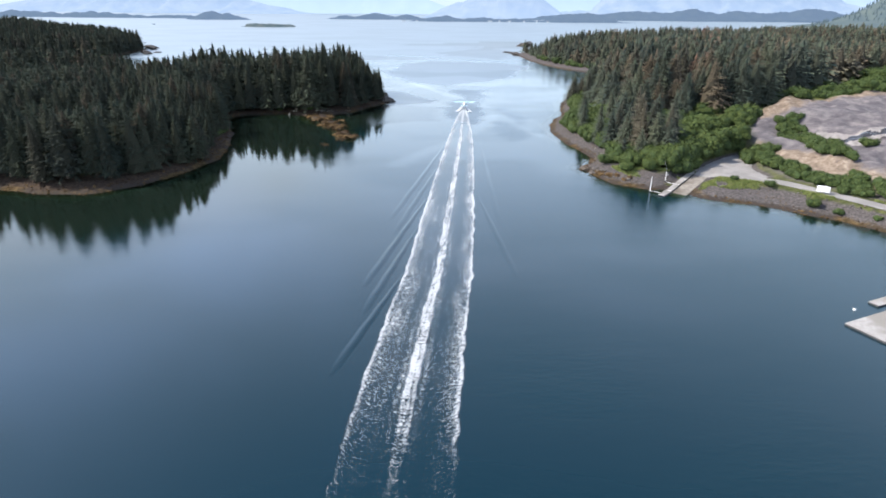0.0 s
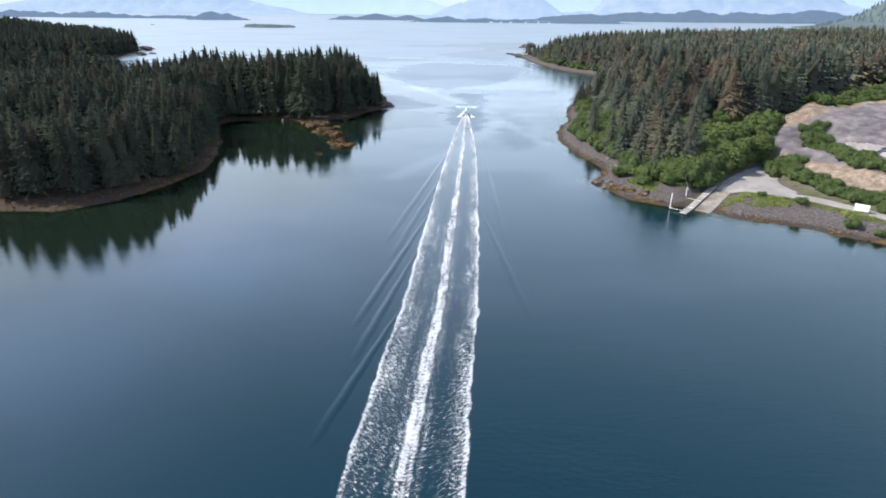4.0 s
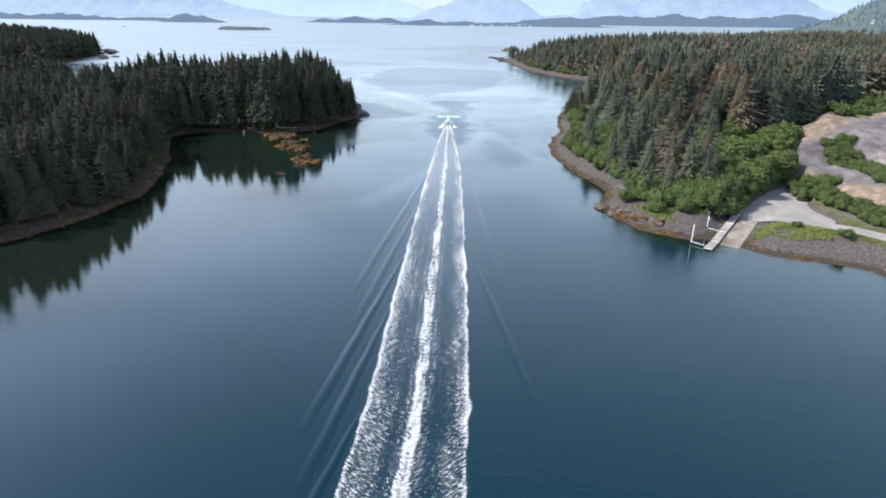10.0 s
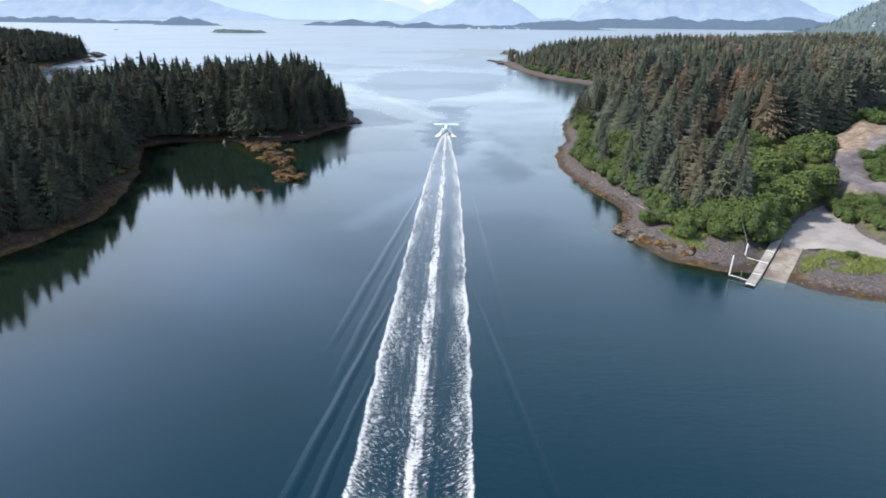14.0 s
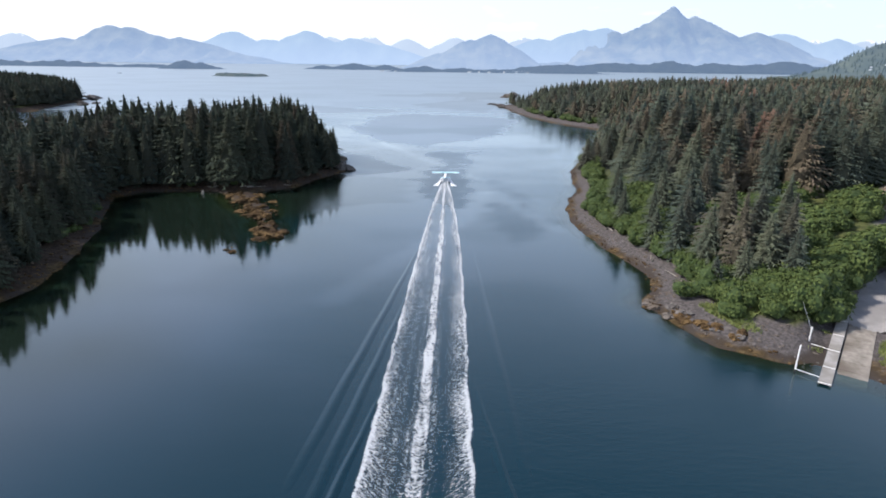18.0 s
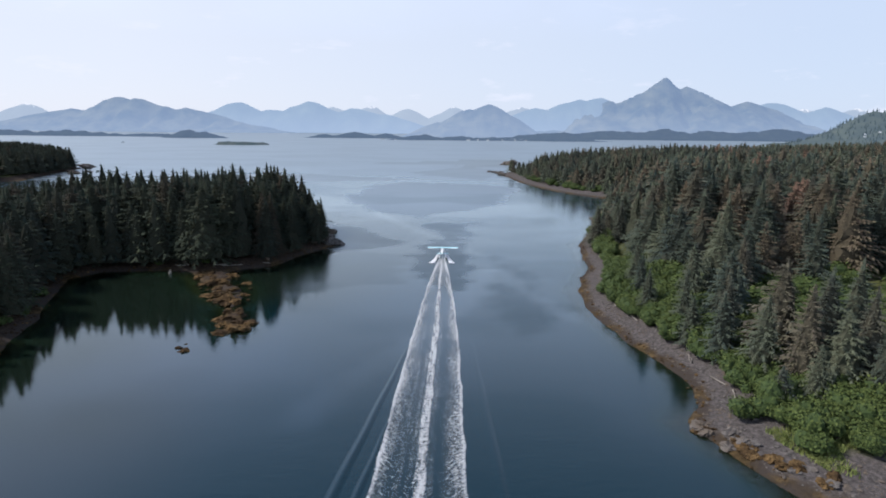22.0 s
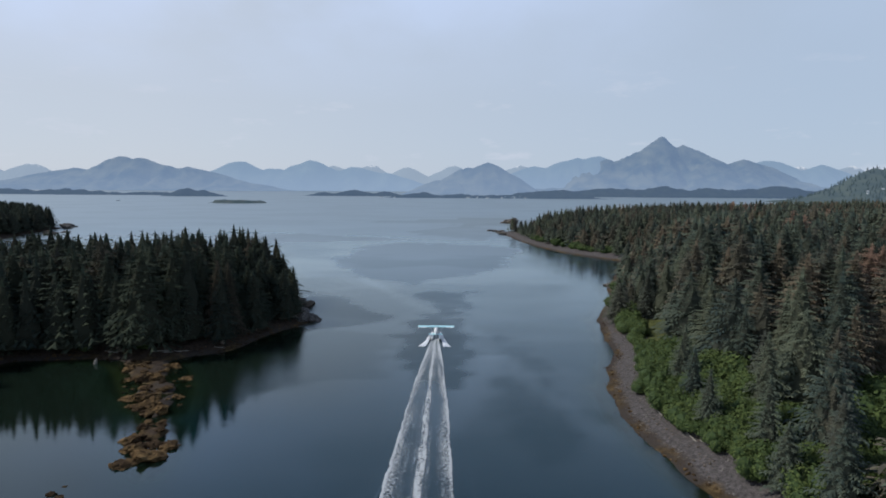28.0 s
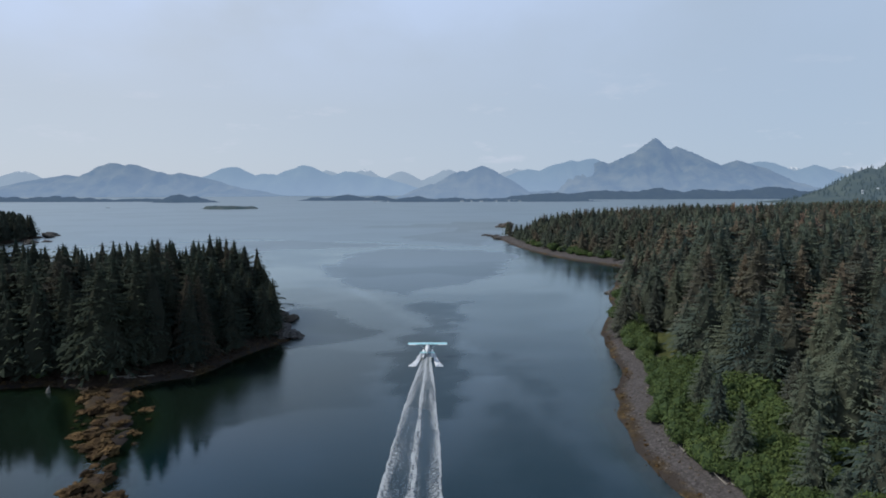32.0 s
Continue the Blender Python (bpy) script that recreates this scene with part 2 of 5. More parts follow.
def water_material():
    m, nt, bs = mat("sea_water", (0.004, 0.028, 0.040), 0.05, 0, 0.5)
    bs.inputs["Specular IOR Level"].default_value, bs.inputs["Roughness"].default_value = 0.0, 1.0
    gloss, fres = nt.nodes.new("ShaderNodeBsdfGlossy"), nt.nodes.new("ShaderNodeFresnel")
    fres.inputs["IOR"].default_value = 1.33
    gloss.inputs["Color"].default_value = (0.89, 0.98, 1.0, 1)
    p = position(nt)
    # long slicks and wind patches, stretched across the channel
    patch = mapr(nt, noise_node(nt, 1.0, 3, 0.55, scaled(nt, p, (0.0065, 0.0095, 1))), 0.46, 0.56)
    calm = attr(nt, "calm")
    far_y = nt.nodes.new("ShaderNodeSeparateXYZ")
    nt.links.new(p, far_y.inputs[0])
    open_sea = mapr(nt, far_y.outputs["Y"], 380, 900)
    rip = mathn(nt, "MULTIPLY", mathn(nt, "ADD", mathn(nt, "MULTIPLY", patch, 0.95), mathn(nt, "SUBTRACT", 0.55, mathn(nt, "MULTIPLY", calm, 0.4))), mathn(nt, "SUBTRACT", 1.0, mathn(nt, "MULTIPLY", calm, 0.6)))
    fine = noise_node(nt, 1.0, 5, 0.6, scaled(nt, p, (0.55, 1.3, 1)))
    swell = noise_node(nt, 1.0, 2, 0.5, scaled(nt, p, (0.07, 0.16, 1)))
    hgt = mathn(nt, "ADD", mathn(nt, "MULTIPLY", fine, 0.95), mathn(nt, "MULTIPLY", swell, 1.2))
    bp = bump(nt, bs, hgt, 0.3, 0.12)
    rip = mathn(nt, "ADD", rip, mathn(nt, "MULTIPLY", open_sea, 0.8))
    rip = mathn(nt, "ADD", rip, mathn(nt, "MULTIPLY", attr(nt, "ruffle"), 4.0))
    nt.links.new(mathn(nt, "ADD", mathn(nt, "MULTIPLY", rip, 0.34), 0.06), bp.inputs["Strength"])
    nt.links.new(mathn(nt, "ADD", mapr(nt, rip, 0.3, 4.0, 0.015, 0.3, False), mathn(nt, "ADD", mathn(nt, "MULTIPLY", open_sea, 0.2), mathn(nt, "MULTIPLY", mathn(nt, "SUBTRACT", 1.0, calm), 0.06))), gloss.inputs["Roughness"])
    col = mixc(nt, patch, (0.001, 0.0158, 0.0255), (0.0012, 0.0175, 0.0275))
    # water by the west trees is coloured darker for their shade and reflection
    col = mixc(nt, attr(nt, "bay_shade"), col, (0.007, 0.013, 0.009))
    shallow = attr(nt, "shallow")
    col = mixc(nt, mathn(nt, "MULTIPLY", shallow, 0.7), col, (0.010, 0.024, 0.014))
    nt.links.new(col, bs.inputs["Base Color"])
    clear = nt.nodes.new("ShaderNodeBsdfTransparent")
    clear.inputs[0].default_value = (0.45, 0.55, 0.42, 1)
    mx = nt.nodes.new("ShaderNodeMixShader")
    nt.links.new(mapr(nt, shallow, 0.4, 1.0, 0.0, 0.7), mx.inputs[0])
    nt.links.new(bs.outputs[0], mx.inputs[1])
    nt.links.new(clear.outputs[0], mx.inputs[2])
    nt.links.new(bp.outputs[0], gloss.inputs["Normal"])
    top = nt.nodes.new("ShaderNodeMixShader")
    # ruffled water shows the eye steeper wave faces, which mirror less
    steep = mathn(nt, "ADD", mathn(nt, "MULTIPLY", attr(nt, "ruffle"), 0.24), mathn(nt, "ADD", mathn(nt, "MULTIPLY", mathn(nt, "MULTIPLY", patch, mathn(nt, "SUBTRACT", 1.0, mathn(nt, "MULTIPLY", open_sea, 0.6))), 0.10), mathn(nt, "MULTIPLY", open_sea, 0.20)))
    mirror = mathn(nt, "MINIMUM", mathn(nt, "MULTIPLY", fres.outputs[0], 1.42), 0.64)
    nt.links.new(mathn(nt, "MULTIPLY", mirror, mathn(nt, "SUBTRACT", 1.0, mathn(nt, "MINIMUM", steep, 0.5))), top.inputs[0])
    nt.links.new(mx.outputs[0], top.inputs[1])
    nt.links.new(gloss.outputs[0], top.inputs[2])
    nt.links.new(top.outputs[0], nt.nodes["Material Output"].inputs["Surface"])
    return m


def terrain_material():
    m, nt, bs = mat("shore_ground", (0.2, 0.19, 0.18), 0.95, 0, 0.06)
    p = position(nt)
    sep = nt.nodes.new("ShaderNodeSeparateXYZ")
    nt.links.new(p, sep.inputs[0])
    z = mathn(nt, "ADD", sep.outputs["Z"], mathn(nt, "MULTIPLY", mathn(nt, "SUBTRACT", noise_node(nt, 0.35, 5, 0.65, p), 0.5), 1.1))
    stones = nt.nodes.new("ShaderNodeTexVoronoi")
    stones.inputs["Scale"].default_value = 1.9
    nt.links.new(p, stones.inputs["Vector"])
    gravel = ramp(nt, noise_node(nt, 1.6, 6, 0.7, p), [(0.3, (0.050, 0.046, 0.045)), (0.55, (0.105, 0.097, 0.095)), (0.75, (0.185, 0.172, 0.166))])
    tone = nt.nodes.new("ShaderNodeSeparateColor")
    nt.links.new(stones.outputs["Color"], tone.inputs[0])
    gravel = mixc(nt, mathn(nt, "MULTIPLY", tone.outputs[0], 0.4), gravel, mixc(nt, 1.0, gravel, (0.5, 0.48, 0.46), "MULTIPLY"))
    # west gravel is browner, and also darkened for the trees' shade
    gravel = mixc(nt, mathn(nt, "MULTIPLY", attr(nt, "west"), 0.9), gravel, ramp(nt, noise_node(nt, 0.8, 5, 0.65, p), [(0.35, (0.022, 0.016, 0.012)), (0.65, (0.07, 0.05, 0.034))]))
    weed = ramp(nt, noise_node(nt, 0.55, 5, 0.65, p), [(0.32, (0.035, 0.026, 0.014)), (0.5, (0.066, 0.047, 0.024)), (0.72, (0.16, 0.112, 0.055))])
    weed = mixc(nt, mapr(nt, noise_node(nt, 0.09, 4, 0.6, p), 0.46, 0.62), (0.05, 0.042, 0.036), weed)
    floor_ = ramp(nt, noise_node(nt, 0.5, 5, 0.6, p), [(0.35, (0.045, 0.055, 0.022)), (0.65, (0.10, 0.11, 0.04))])
    quarry = ramp(nt, noise_node(nt, 0.16, 6, 0.7, scaled(nt, p, (1, 1, 2.2))), [(0.3, (0.065, 0.061, 0.068)), (0.5, (0.128, 0.119, 0.126)), (0.72, (0.25, 0.23, 0.22))])
    sand = ramp(nt, noise_node(nt, 0.5, 6, 0.7, p), [(0.3, (0.10, 0.078, 0.06)), (0.52, (0.21, 0.168, 0.13)), (0.75, (0.38, 0.325, 0.26))])
    quarry = mixc(nt, mapr(nt, mathn(nt, "ADD", attr(nt, "tan"), noise_node(nt, 0.12, 5, 0.65, p)), 0.85, 1.15), quarry, sand)
    bed = mixc(nt, noise_node(nt, 0.3, 4, 0.6, p), (0.09, 0.10, 0.05), (0.16, 0.15, 0.075))
    col = mixc(nt, mapr(nt, z, -1.2, -0.2), bed, weed)
    col = mixc(nt, mapr(nt, z, 0.35, 0.9), col, gravel)
    col = mixc(nt, mapr(nt, z, 2.6, 3.2), col, floor_)
    turf = ramp(nt, noise_node(nt, 0.25, 6, 0.7, p), [(0.35, (0.06, 0.085, 0.022)), (0.55, (0.13, 0.145, 0.045)), (0.75, (0.22, 0.20, 0.09))])
    col = mixc(nt, attr(nt, "meadow"), col, turf)
    col = mixc(nt, attr(nt, "quarry"), col, quarry)
    nt.links.new(col, bs.inputs["Base Color"])
    hgt = mathn(nt, "ADD", noise_node(nt, 2.2, 6, 0.75, p), mathn(nt, "MULTIPLY", stones.outputs["Distance"], 0.6))
    bump(nt, bs, hgt, 0.7, 0.25)
    return m


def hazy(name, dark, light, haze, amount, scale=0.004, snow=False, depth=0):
    """Land far behind the inlet; its haze is put in as a blue glow."""
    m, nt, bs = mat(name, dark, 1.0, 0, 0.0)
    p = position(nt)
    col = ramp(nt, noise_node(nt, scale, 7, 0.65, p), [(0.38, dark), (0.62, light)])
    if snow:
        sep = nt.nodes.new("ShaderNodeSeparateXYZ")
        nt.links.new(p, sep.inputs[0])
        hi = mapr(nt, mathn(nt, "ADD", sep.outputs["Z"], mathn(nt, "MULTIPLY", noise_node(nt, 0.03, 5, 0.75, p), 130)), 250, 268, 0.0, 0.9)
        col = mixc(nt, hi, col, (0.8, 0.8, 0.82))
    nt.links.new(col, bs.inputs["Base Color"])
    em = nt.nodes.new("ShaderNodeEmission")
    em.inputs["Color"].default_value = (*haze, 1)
    # snow patches get a whiter glow than the haze round them
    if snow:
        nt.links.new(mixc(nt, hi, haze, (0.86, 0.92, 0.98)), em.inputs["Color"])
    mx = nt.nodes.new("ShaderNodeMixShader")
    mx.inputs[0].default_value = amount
    if depth and not snow:  # the haze glow is made paler and stronger towards the water
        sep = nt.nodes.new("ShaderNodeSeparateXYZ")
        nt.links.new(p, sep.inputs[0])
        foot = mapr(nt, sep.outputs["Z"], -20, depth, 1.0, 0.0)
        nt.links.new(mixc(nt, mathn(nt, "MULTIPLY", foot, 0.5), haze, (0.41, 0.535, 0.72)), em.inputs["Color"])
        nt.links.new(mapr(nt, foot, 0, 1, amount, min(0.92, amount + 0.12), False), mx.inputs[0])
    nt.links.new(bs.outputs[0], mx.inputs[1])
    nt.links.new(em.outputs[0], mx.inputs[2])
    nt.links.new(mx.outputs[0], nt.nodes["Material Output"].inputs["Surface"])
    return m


M_WATER = water_material()
M_GROUND = terrain_material()


# ---- mesh helpers ----
def mesh_np(name, verts, faces, material, smooth=False, attrs=None):
    verts, faces = np.asarray(verts, np.float32), np.asarray(faces, np.int32)
    me = bpy.data.meshes.new(name)
    n, k = faces.shape
    me.vertices.add(len(verts))
    me.vertices.foreach_set("co", verts.ravel())
    me.loops.add(n * k)
    me.loops.foreach_set("vertex_index", faces.ravel())
    me.polygons.add(n)
    me.polygons.foreach_set("loop_start", np.arange(0, n * k, k, dtype=np.int32))
    me.polygons.foreach_set("use_smooth", np.full(n, smooth))
    me.update(calc_edges=True)
    for key, vals in (attrs or {}).items():
        me.attributes.new(key, "FLOAT", "POINT").data.foreach_set("value", np.asarray(vals, np.float32))
    me.materials.append(material)
    return me


def part(name, data, material, parent=None, label=""):
    """Links a bmesh (or a ready mesh) as one object, under a thing or a part."""
    if isinstance(data, bmesh.types.BMesh):
        me = bpy.data.meshes.new(name)
        data.to_mesh(me)
        data.free()
        me.materials.append(material)
        data = me
    ob = new(name, data)
    if parent is not None:
        ob.parent = parent
    if label:
        ob["label"] = label
    return ob


def thing(name, label, category, m=None, group="", kind=""):
    ob = new(name)
    ob.empty_display_size = 0.5
    if m is not None:
        ob.matrix_basis = m
    return tagged(ob, label, category, group, kind)


def box(sx, sy, sz, x=0.0, y=0.0, z=0.0, bevel=0.02, bm=None, rz=0.0):
    """A bevelled box that stands on z."""
    bm = bm or bmesh.new()
    r = bmesh.ops.create_cube(bm, size=1, matrix=pose(x, y, z + sz / 2, 0, 0, rz) @ Matrix.Diagonal((sx, sy, sz, 1)))
    if bevel:
        edges = list({e for v in r["verts"] for e in v.link_edges})
        bmesh.ops.bevel(bm, geom=edges, offset=bevel, segments=1, affect="EDGES", clamp_overlap=True)
    return bm


def rod(a, b, r0, r1=None, seg=8, bm=None):
    bm = bm or bmesh.new()
    a, b = Vector(a), Vector(b)
    d = b - a
    m = Matrix.Translation((a + b) / 2) @ d.to_track_quat("Z", "Y").to_matrix().to_4x4()
    bmesh.ops.create_cone(bm, cap_ends=True, segments=seg, radius1=r0, radius2=r0 if r1 is None else r1, depth=d.length, matrix=m)
    return bm


def loft(rings, closed=True, cap=True, bm=None):
    bm = bm or bmesh.new()
    rows = [[bm.verts.new(p) for p in ring] for ring in rings]
    n = len(rows[0])
    for a, b in zip(rows, rows[1:]):
        for i in range(n if closed else n - 1):
            j = (i + 1) % n
            bm.faces.new((a[i], a[j], b[j], b[i]))
    if cap:
        bm.faces.new(rows[0][::-1])
        bm.faces.new(rows[-1])
    bmesh.ops.recalc_face_normals(bm, faces=bm.faces[:])
    return bm


LATTICE = {}


def smooth_noise(x, y, scale, seed=0):
    """Value noise on a lattice, -1 to 1."""
    if seed not in LATTICE:
        LATTICE[seed] = np.random.RandomState(seed + 77).rand(257, 257) * 2 - 1
    g = LATTICE[seed]
    u, v = np.asarray(x) / scale, np.asarray(y) / scale
    i, j = np.floor(u).astype(int), np.floor(v).astype(int)
    fu, fv = u - i, v - j
    fu, fv = fu * fu * (3 - 2 * fu), fv * fv * (3 - 2 * fv)
    i, j = i % 256, j % 256
    return (g[i, j] * (1 - fu) + g[i + 1, j] * fu) * (1 - fv) + (g[i, j + 1] * (1 - fu) + g[i + 1, j + 1] * fu) * fv


def fbm(x, y, scale, octaves=4, seed=0):
    return sum(smooth_noise(x, y, scale / 2**k, seed + 13 * k) / 2**k for k in range(octaves))


def inside(poly, x, y):
    x, y = np.asarray(x, float), np.asarray(y, float)
    res = np.zeros(x.shape, bool)
    for (x0, y0), (x1, y1) in zip(poly, poly[1:] + poly[:1]):
        if y0 != y1:
            c = ((y0 > y) != (y1 > y)) & (x < (x1 - x0) * (y - y0) / (y1 - y0) + x0)
            res ^= c
    return res


def edge_distance(pts, x, y, closed=True):
    d = np.full(np.shape(x), 1e9)
    for (x0, y0), (x1, y1) in zip(pts, pts[1:] + (pts[:1] if closed else [])):
        ax, ay = x1 - x0, y1 - y0
        t = np.clip(((x - x0) * ax + (y - y0) * ay) / (ax * ax + ay * ay), 0, 1)
        d = np.minimum(d, np.hypot(x - x0 - t * ax, y - y0 - t * ay))
    return d


def signed(poly, x, y):
    d = edge_distance(poly, x, y)
    return np.where(inside(poly, x, y), d, -d)


def sstep(v, a, b):
    t = np.clip((v - a) / (b - a), 0, 1)
    return t * t * (3 - 2 * t)


# ---- plan: water lines ----
WEST = [(-420, 130), (-230, 152), (-142, 160), (-127, 155), (-112, 156), (-101, 166), (-95, 183), (-92, 200), (-96, 220), (-104, 245),
        (-115, 268), (-122, 283), (-117, 292), (-98, 294.5), (-81.5, 293.5), (-67, 302.7), (-58, 324), (-51, 341), (-53, 349),
        (-61, 352), (-59, 366), (-66, 382), (-95, 398), (-150, 405), (-230, 395), (-420, 360)]
FAR_WEST = [(-900, 470), (-520, 530), (-366, 580), (-388, 646), (-408, 716), (-408, 730), (-424, 738), (-480, 800), (-620, 880), (-900, 900)]
EAST = [(700, -40), (190, 95), (120, 131), (103, 144), (94, 153.4), (85.6, 161), (76.6, 165), (70, 167), (64.5, 171), (52, 177), (44.5, 182),
        (40.5, 190.7), (36.5, 201), (40.8, 207), (42.6, 214), (42, 220), (38, 234), (34, 250), (31.9, 262), (33.6, 280), (36.5, 290), (42, 310),
        (44, 332), (47, 348), (60, 385), (67, 420), (72, 424), (84, 470), (98, 508), (90, 521), (73, 546), (60.5, 578), (49, 627), (41, 680), (35, 715),
        (38, 728), (60, 715), (110, 745), (220, 830), (420, 960), (700, 1000)]
LOT = [(70.5, 190.5), (75, 185.5), (80, 182.3), (88.5, 178.6), (93, 185.3), (91.5, 194), (95, 205), (99.5, 212), (98.5, 219), (88.5, 211.5)]
ROAD = [(84, 181), (91, 177.5), (98, 168), (104, 160), (110, 151), (121, 139), (150, 118), (230, 80)]
ALDERS = [(43, 190), (63, 188.5), (71, 193), (84, 206), (97, 219), (103, 229), (116, 261), (104, 268), (92, 259), (79, 230), (69, 209), (56, 203), (46, 201)]
QUARRY = [(93, 203), (98, 216), (103, 231), (111, 250), (119, 262), (136, 276), (171, 282), (235, 300), (330, 250), (230, 90), (150, 125), (112, 155), (103, 168), (96, 180)]
SLOPE = [(129, 272), (141, 268), (178, 281), (240, 300), (330, 292), (330, 450), (217, 371), (169, 318), (132, 284)]
REEF = [(-89, 294), (-80, 295), (-73, 291), (-63, 277), (-58, 261), (-60, 256), (-54, 253), (-51, 243), (-50, 235), (-57, 242), (-64, 252), (-64, 258), (-72, 266), (-80, 279)]


def heights(x, y):
    """Ground level, the share of quarry, and the distances in from the three water lines."""
    wob = fbm(x, y, 14, 3, 5) * 1.1
    dw, de, df = signed(WEST, x, y) + wob, signed(EAST, x, y) + wob * 0.9, signed(FAR_WEST, x, y) + wob
    hill = fbm(x, y, 90, 3, 9)
    zw = np.where(dw < 6, dw * 0.30, 1.8 + (dw - 6) * 0.16)
    zw = np.where(zw > 4.5, 4.5 + (zw - 4.5) * 0.2, zw) + sstep(dw, 8, 40) * hill * 2.2
    ze = np.where(de < 10, de * 0.27, 2.7 + (de - 10) * 0.17)
    ze = np.where(ze > 9, 9 + (ze - 9) * 0.28, ze)
    ze = np.minimum(ze, 17) + sstep(de, 15, 60) * hill * 2.5
    zf = np.where(df < 8, df * 0.3, 2.4 + (df - 8) * 0.13)
    zf = np.minimum(zf, 16) + sstep(df, 15, 60) * hill * 3
    dr = edge_distance(ROAD, x, y, False)
    dl = signed(LOT, x, y)
    s = (x - 94) * 0.85 + (y - 184) * 0.35
    zq = np.interp(s, [-20, 4, 16, 34, 48, 75, 200], [3.4, 3.5, 7.5, 9.5, 14.0, 15.5, 21]) + fbm(x, y, 15, 5, 21) * np.clip(s / 9, 0, 2.3) - np.abs(fbm(x, y, 6, 3, 23)) * np.clip(s / 12, 0, 1.1)
    q = sstep(signed(QUARRY, x, y) + wob, -3, 4)
    ze = ze * (1 - q) + zq * q
    ze = ze + 4.5 * sstep(signed(SLOPE, x, y), -2, 22)
    level = 2.35 + 1.15 * sstep(-y, -190, -172)
    flat = np.maximum(sstep(-dr, -6.5, -3.6), sstep(dl, -4, -0.5)) * sstep(de, 3, 7)
    ze = ze * (1 - flat) + level * flat
    up, across = (x - 54.9) * 0.586 + (y - 170.4) * 0.810, (x - 54.9) * 0.810 - (y - 170.4) * 0.586
    cut = sstep(-np.abs(across - 3), -8, -4.6) * sstep(-np.abs(up - 14), -19, -16)
    ze = ze * (1 - cut) + np.minimum(ze, -0.62 + 0.085 * up) * cut
    reef = sstep(signed(REEF, x, y) + wob * 1.5, -2, 4)
    z = np.maximum(np.maximum(zw, ze), zf)
    z = np.maximum(z, -5 + 0 * x)
    z = z + reef * (np.maximum(0.0, 0.55 - z) + fbm(x, y, 6, 4, 31) * 0.7 - 0.15)
    land = sstep(z, 0.4, 3)
    z = z + fbm(x, y, 5, 3, 41) * 0.16 * (1 - flat) * (0.4 + land)
    return z, q * (1 - flat), dw, de, df


def ground_z(x, y):
    z = heights(np.array([float(x)]), np.array([float(y)]))[0]
    return float(z[0])


def axis(knots):
    """Grid lines: (start, end, step) stretches."""
    out = []
    for a, b, st in knots:
        out += list(np.arange(a, b, st))
    return np.array(out + [knots[-1][1]], float)


def sheet(xs, ys):
    gx, gy = np.meshgrid(xs, ys, indexing="ij")
    nx, ny = gx.shape
    idx = np.arange(nx * ny).reshape(nx, ny)
    faces = np.stack([idx[:-1, :-1], idx[1:, :-1], idx[1:, 1:], idx[:-1, 1:]], -1).reshape(-1, 4)
    return gx.ravel(), gy.ravel(), faces


# ---- ground and water ----
gx, gy, gf = sheet(axis([(-900, -420, 20), (-420, -150, 5), (-150, 150, 1.8), (150, 330, 5), (330, 700, 20)]),
                   axis([(-40, 80, 15), (80, 146, 4), (146, 360, 1.8), (360, 560, 5), (560, 1000, 10)]))
gz, gq, gdw, gde, gdf = heights(gx, gy)
gs = (gx - 94) * 0.85 + (gy - 184) * 0.35
gtan = 0.8 * np.exp(-((signed(QUARRY, gx, gy) - 6) / 8) ** 2) * sstep(gy, 232, 250) + 0.72 * np.exp(-((gs - 13) / 8) ** 2)
ground = new("ground", mesh_np("ground", np.stack([gx, gy, gz], 1), gf, M_GROUND, True, {"quarry": gq * (1 - sstep(signed(SLOPE, gx, gy), -1, 3)), "meadow": sstep(signed(SLOPE, gx, gy), -3, 3), "tan": gtan, "west": (gx < -20) * 1.0}))
tagged(ground, "wooded gravel shore with weed line and quarried bank", "ground", kind="structure")

wx, wy, wf = sheet(axis([(-9000, -1000, 1000), (-1000, -200, 50), (-200, -40, 2), (-40, 24, 3), (24, 130, 2), (130, 1000, 60), (1000, 9000, 1000)]),
                   axis([(-3000, 0, 500), (0, 140, 10), (140, 380, 2), (380, 560, 4), (560, 800, 12), (800, 1200, 40), (1200, 9000, 400)]))
wz, wq, wdw, wde, wdf = heights(wx, wy)
dist = np.maximum(np.maximum(wdw, wde), wdf)
shallow = np.clip(sstep(dist, -9, 0) + sstep(signed(REEF, wx, wy), -7, 2) + 0.42 * sstep(-np.hypot(wx + 80, wy - 281), -18, -6), 0, 1)
calm = sstep(-wx, 10, 60) * sstep(-wy, -360, -300)
RUFFLED = (  # wind patches: water line, strength
    ([(-72, 400), (-53, 386), (-40, 368), (-27, 350), (-32, 341), (-50, 332), (-60, 340)], 0.8),
    ([(-77, 487), (-77, 576), (-54, 623), (6, 606), (42, 579), (20, 474), (-2, 439), (-23, 419), (-53, 438)], 0.85),
    ([(-25, 392), (-12, 406), (4, 397), (-2, 368), (3, 343), (3, 300), (-1, 279), (-13, 293), (-18, 331), (-12, 365)], 1.0),
    ([(-160, 600), (-260, 660), (-150, 690), (-40, 640)], 0.6), ([(-120, 880), (60, 820), (180, 930), (20, 980)], 0.6), ([(20, 640), (50, 760), (0, 820), (-60, 720)], 0.5),
    ([(-45, 330), (-20, 318), (-22, 285), (-48, 268), (-60, 300)], 0.35), ([(10, 330), (24, 300), (26, 250), (14, 240), (7, 280)], 0.4))
ruffle = 0 * wx
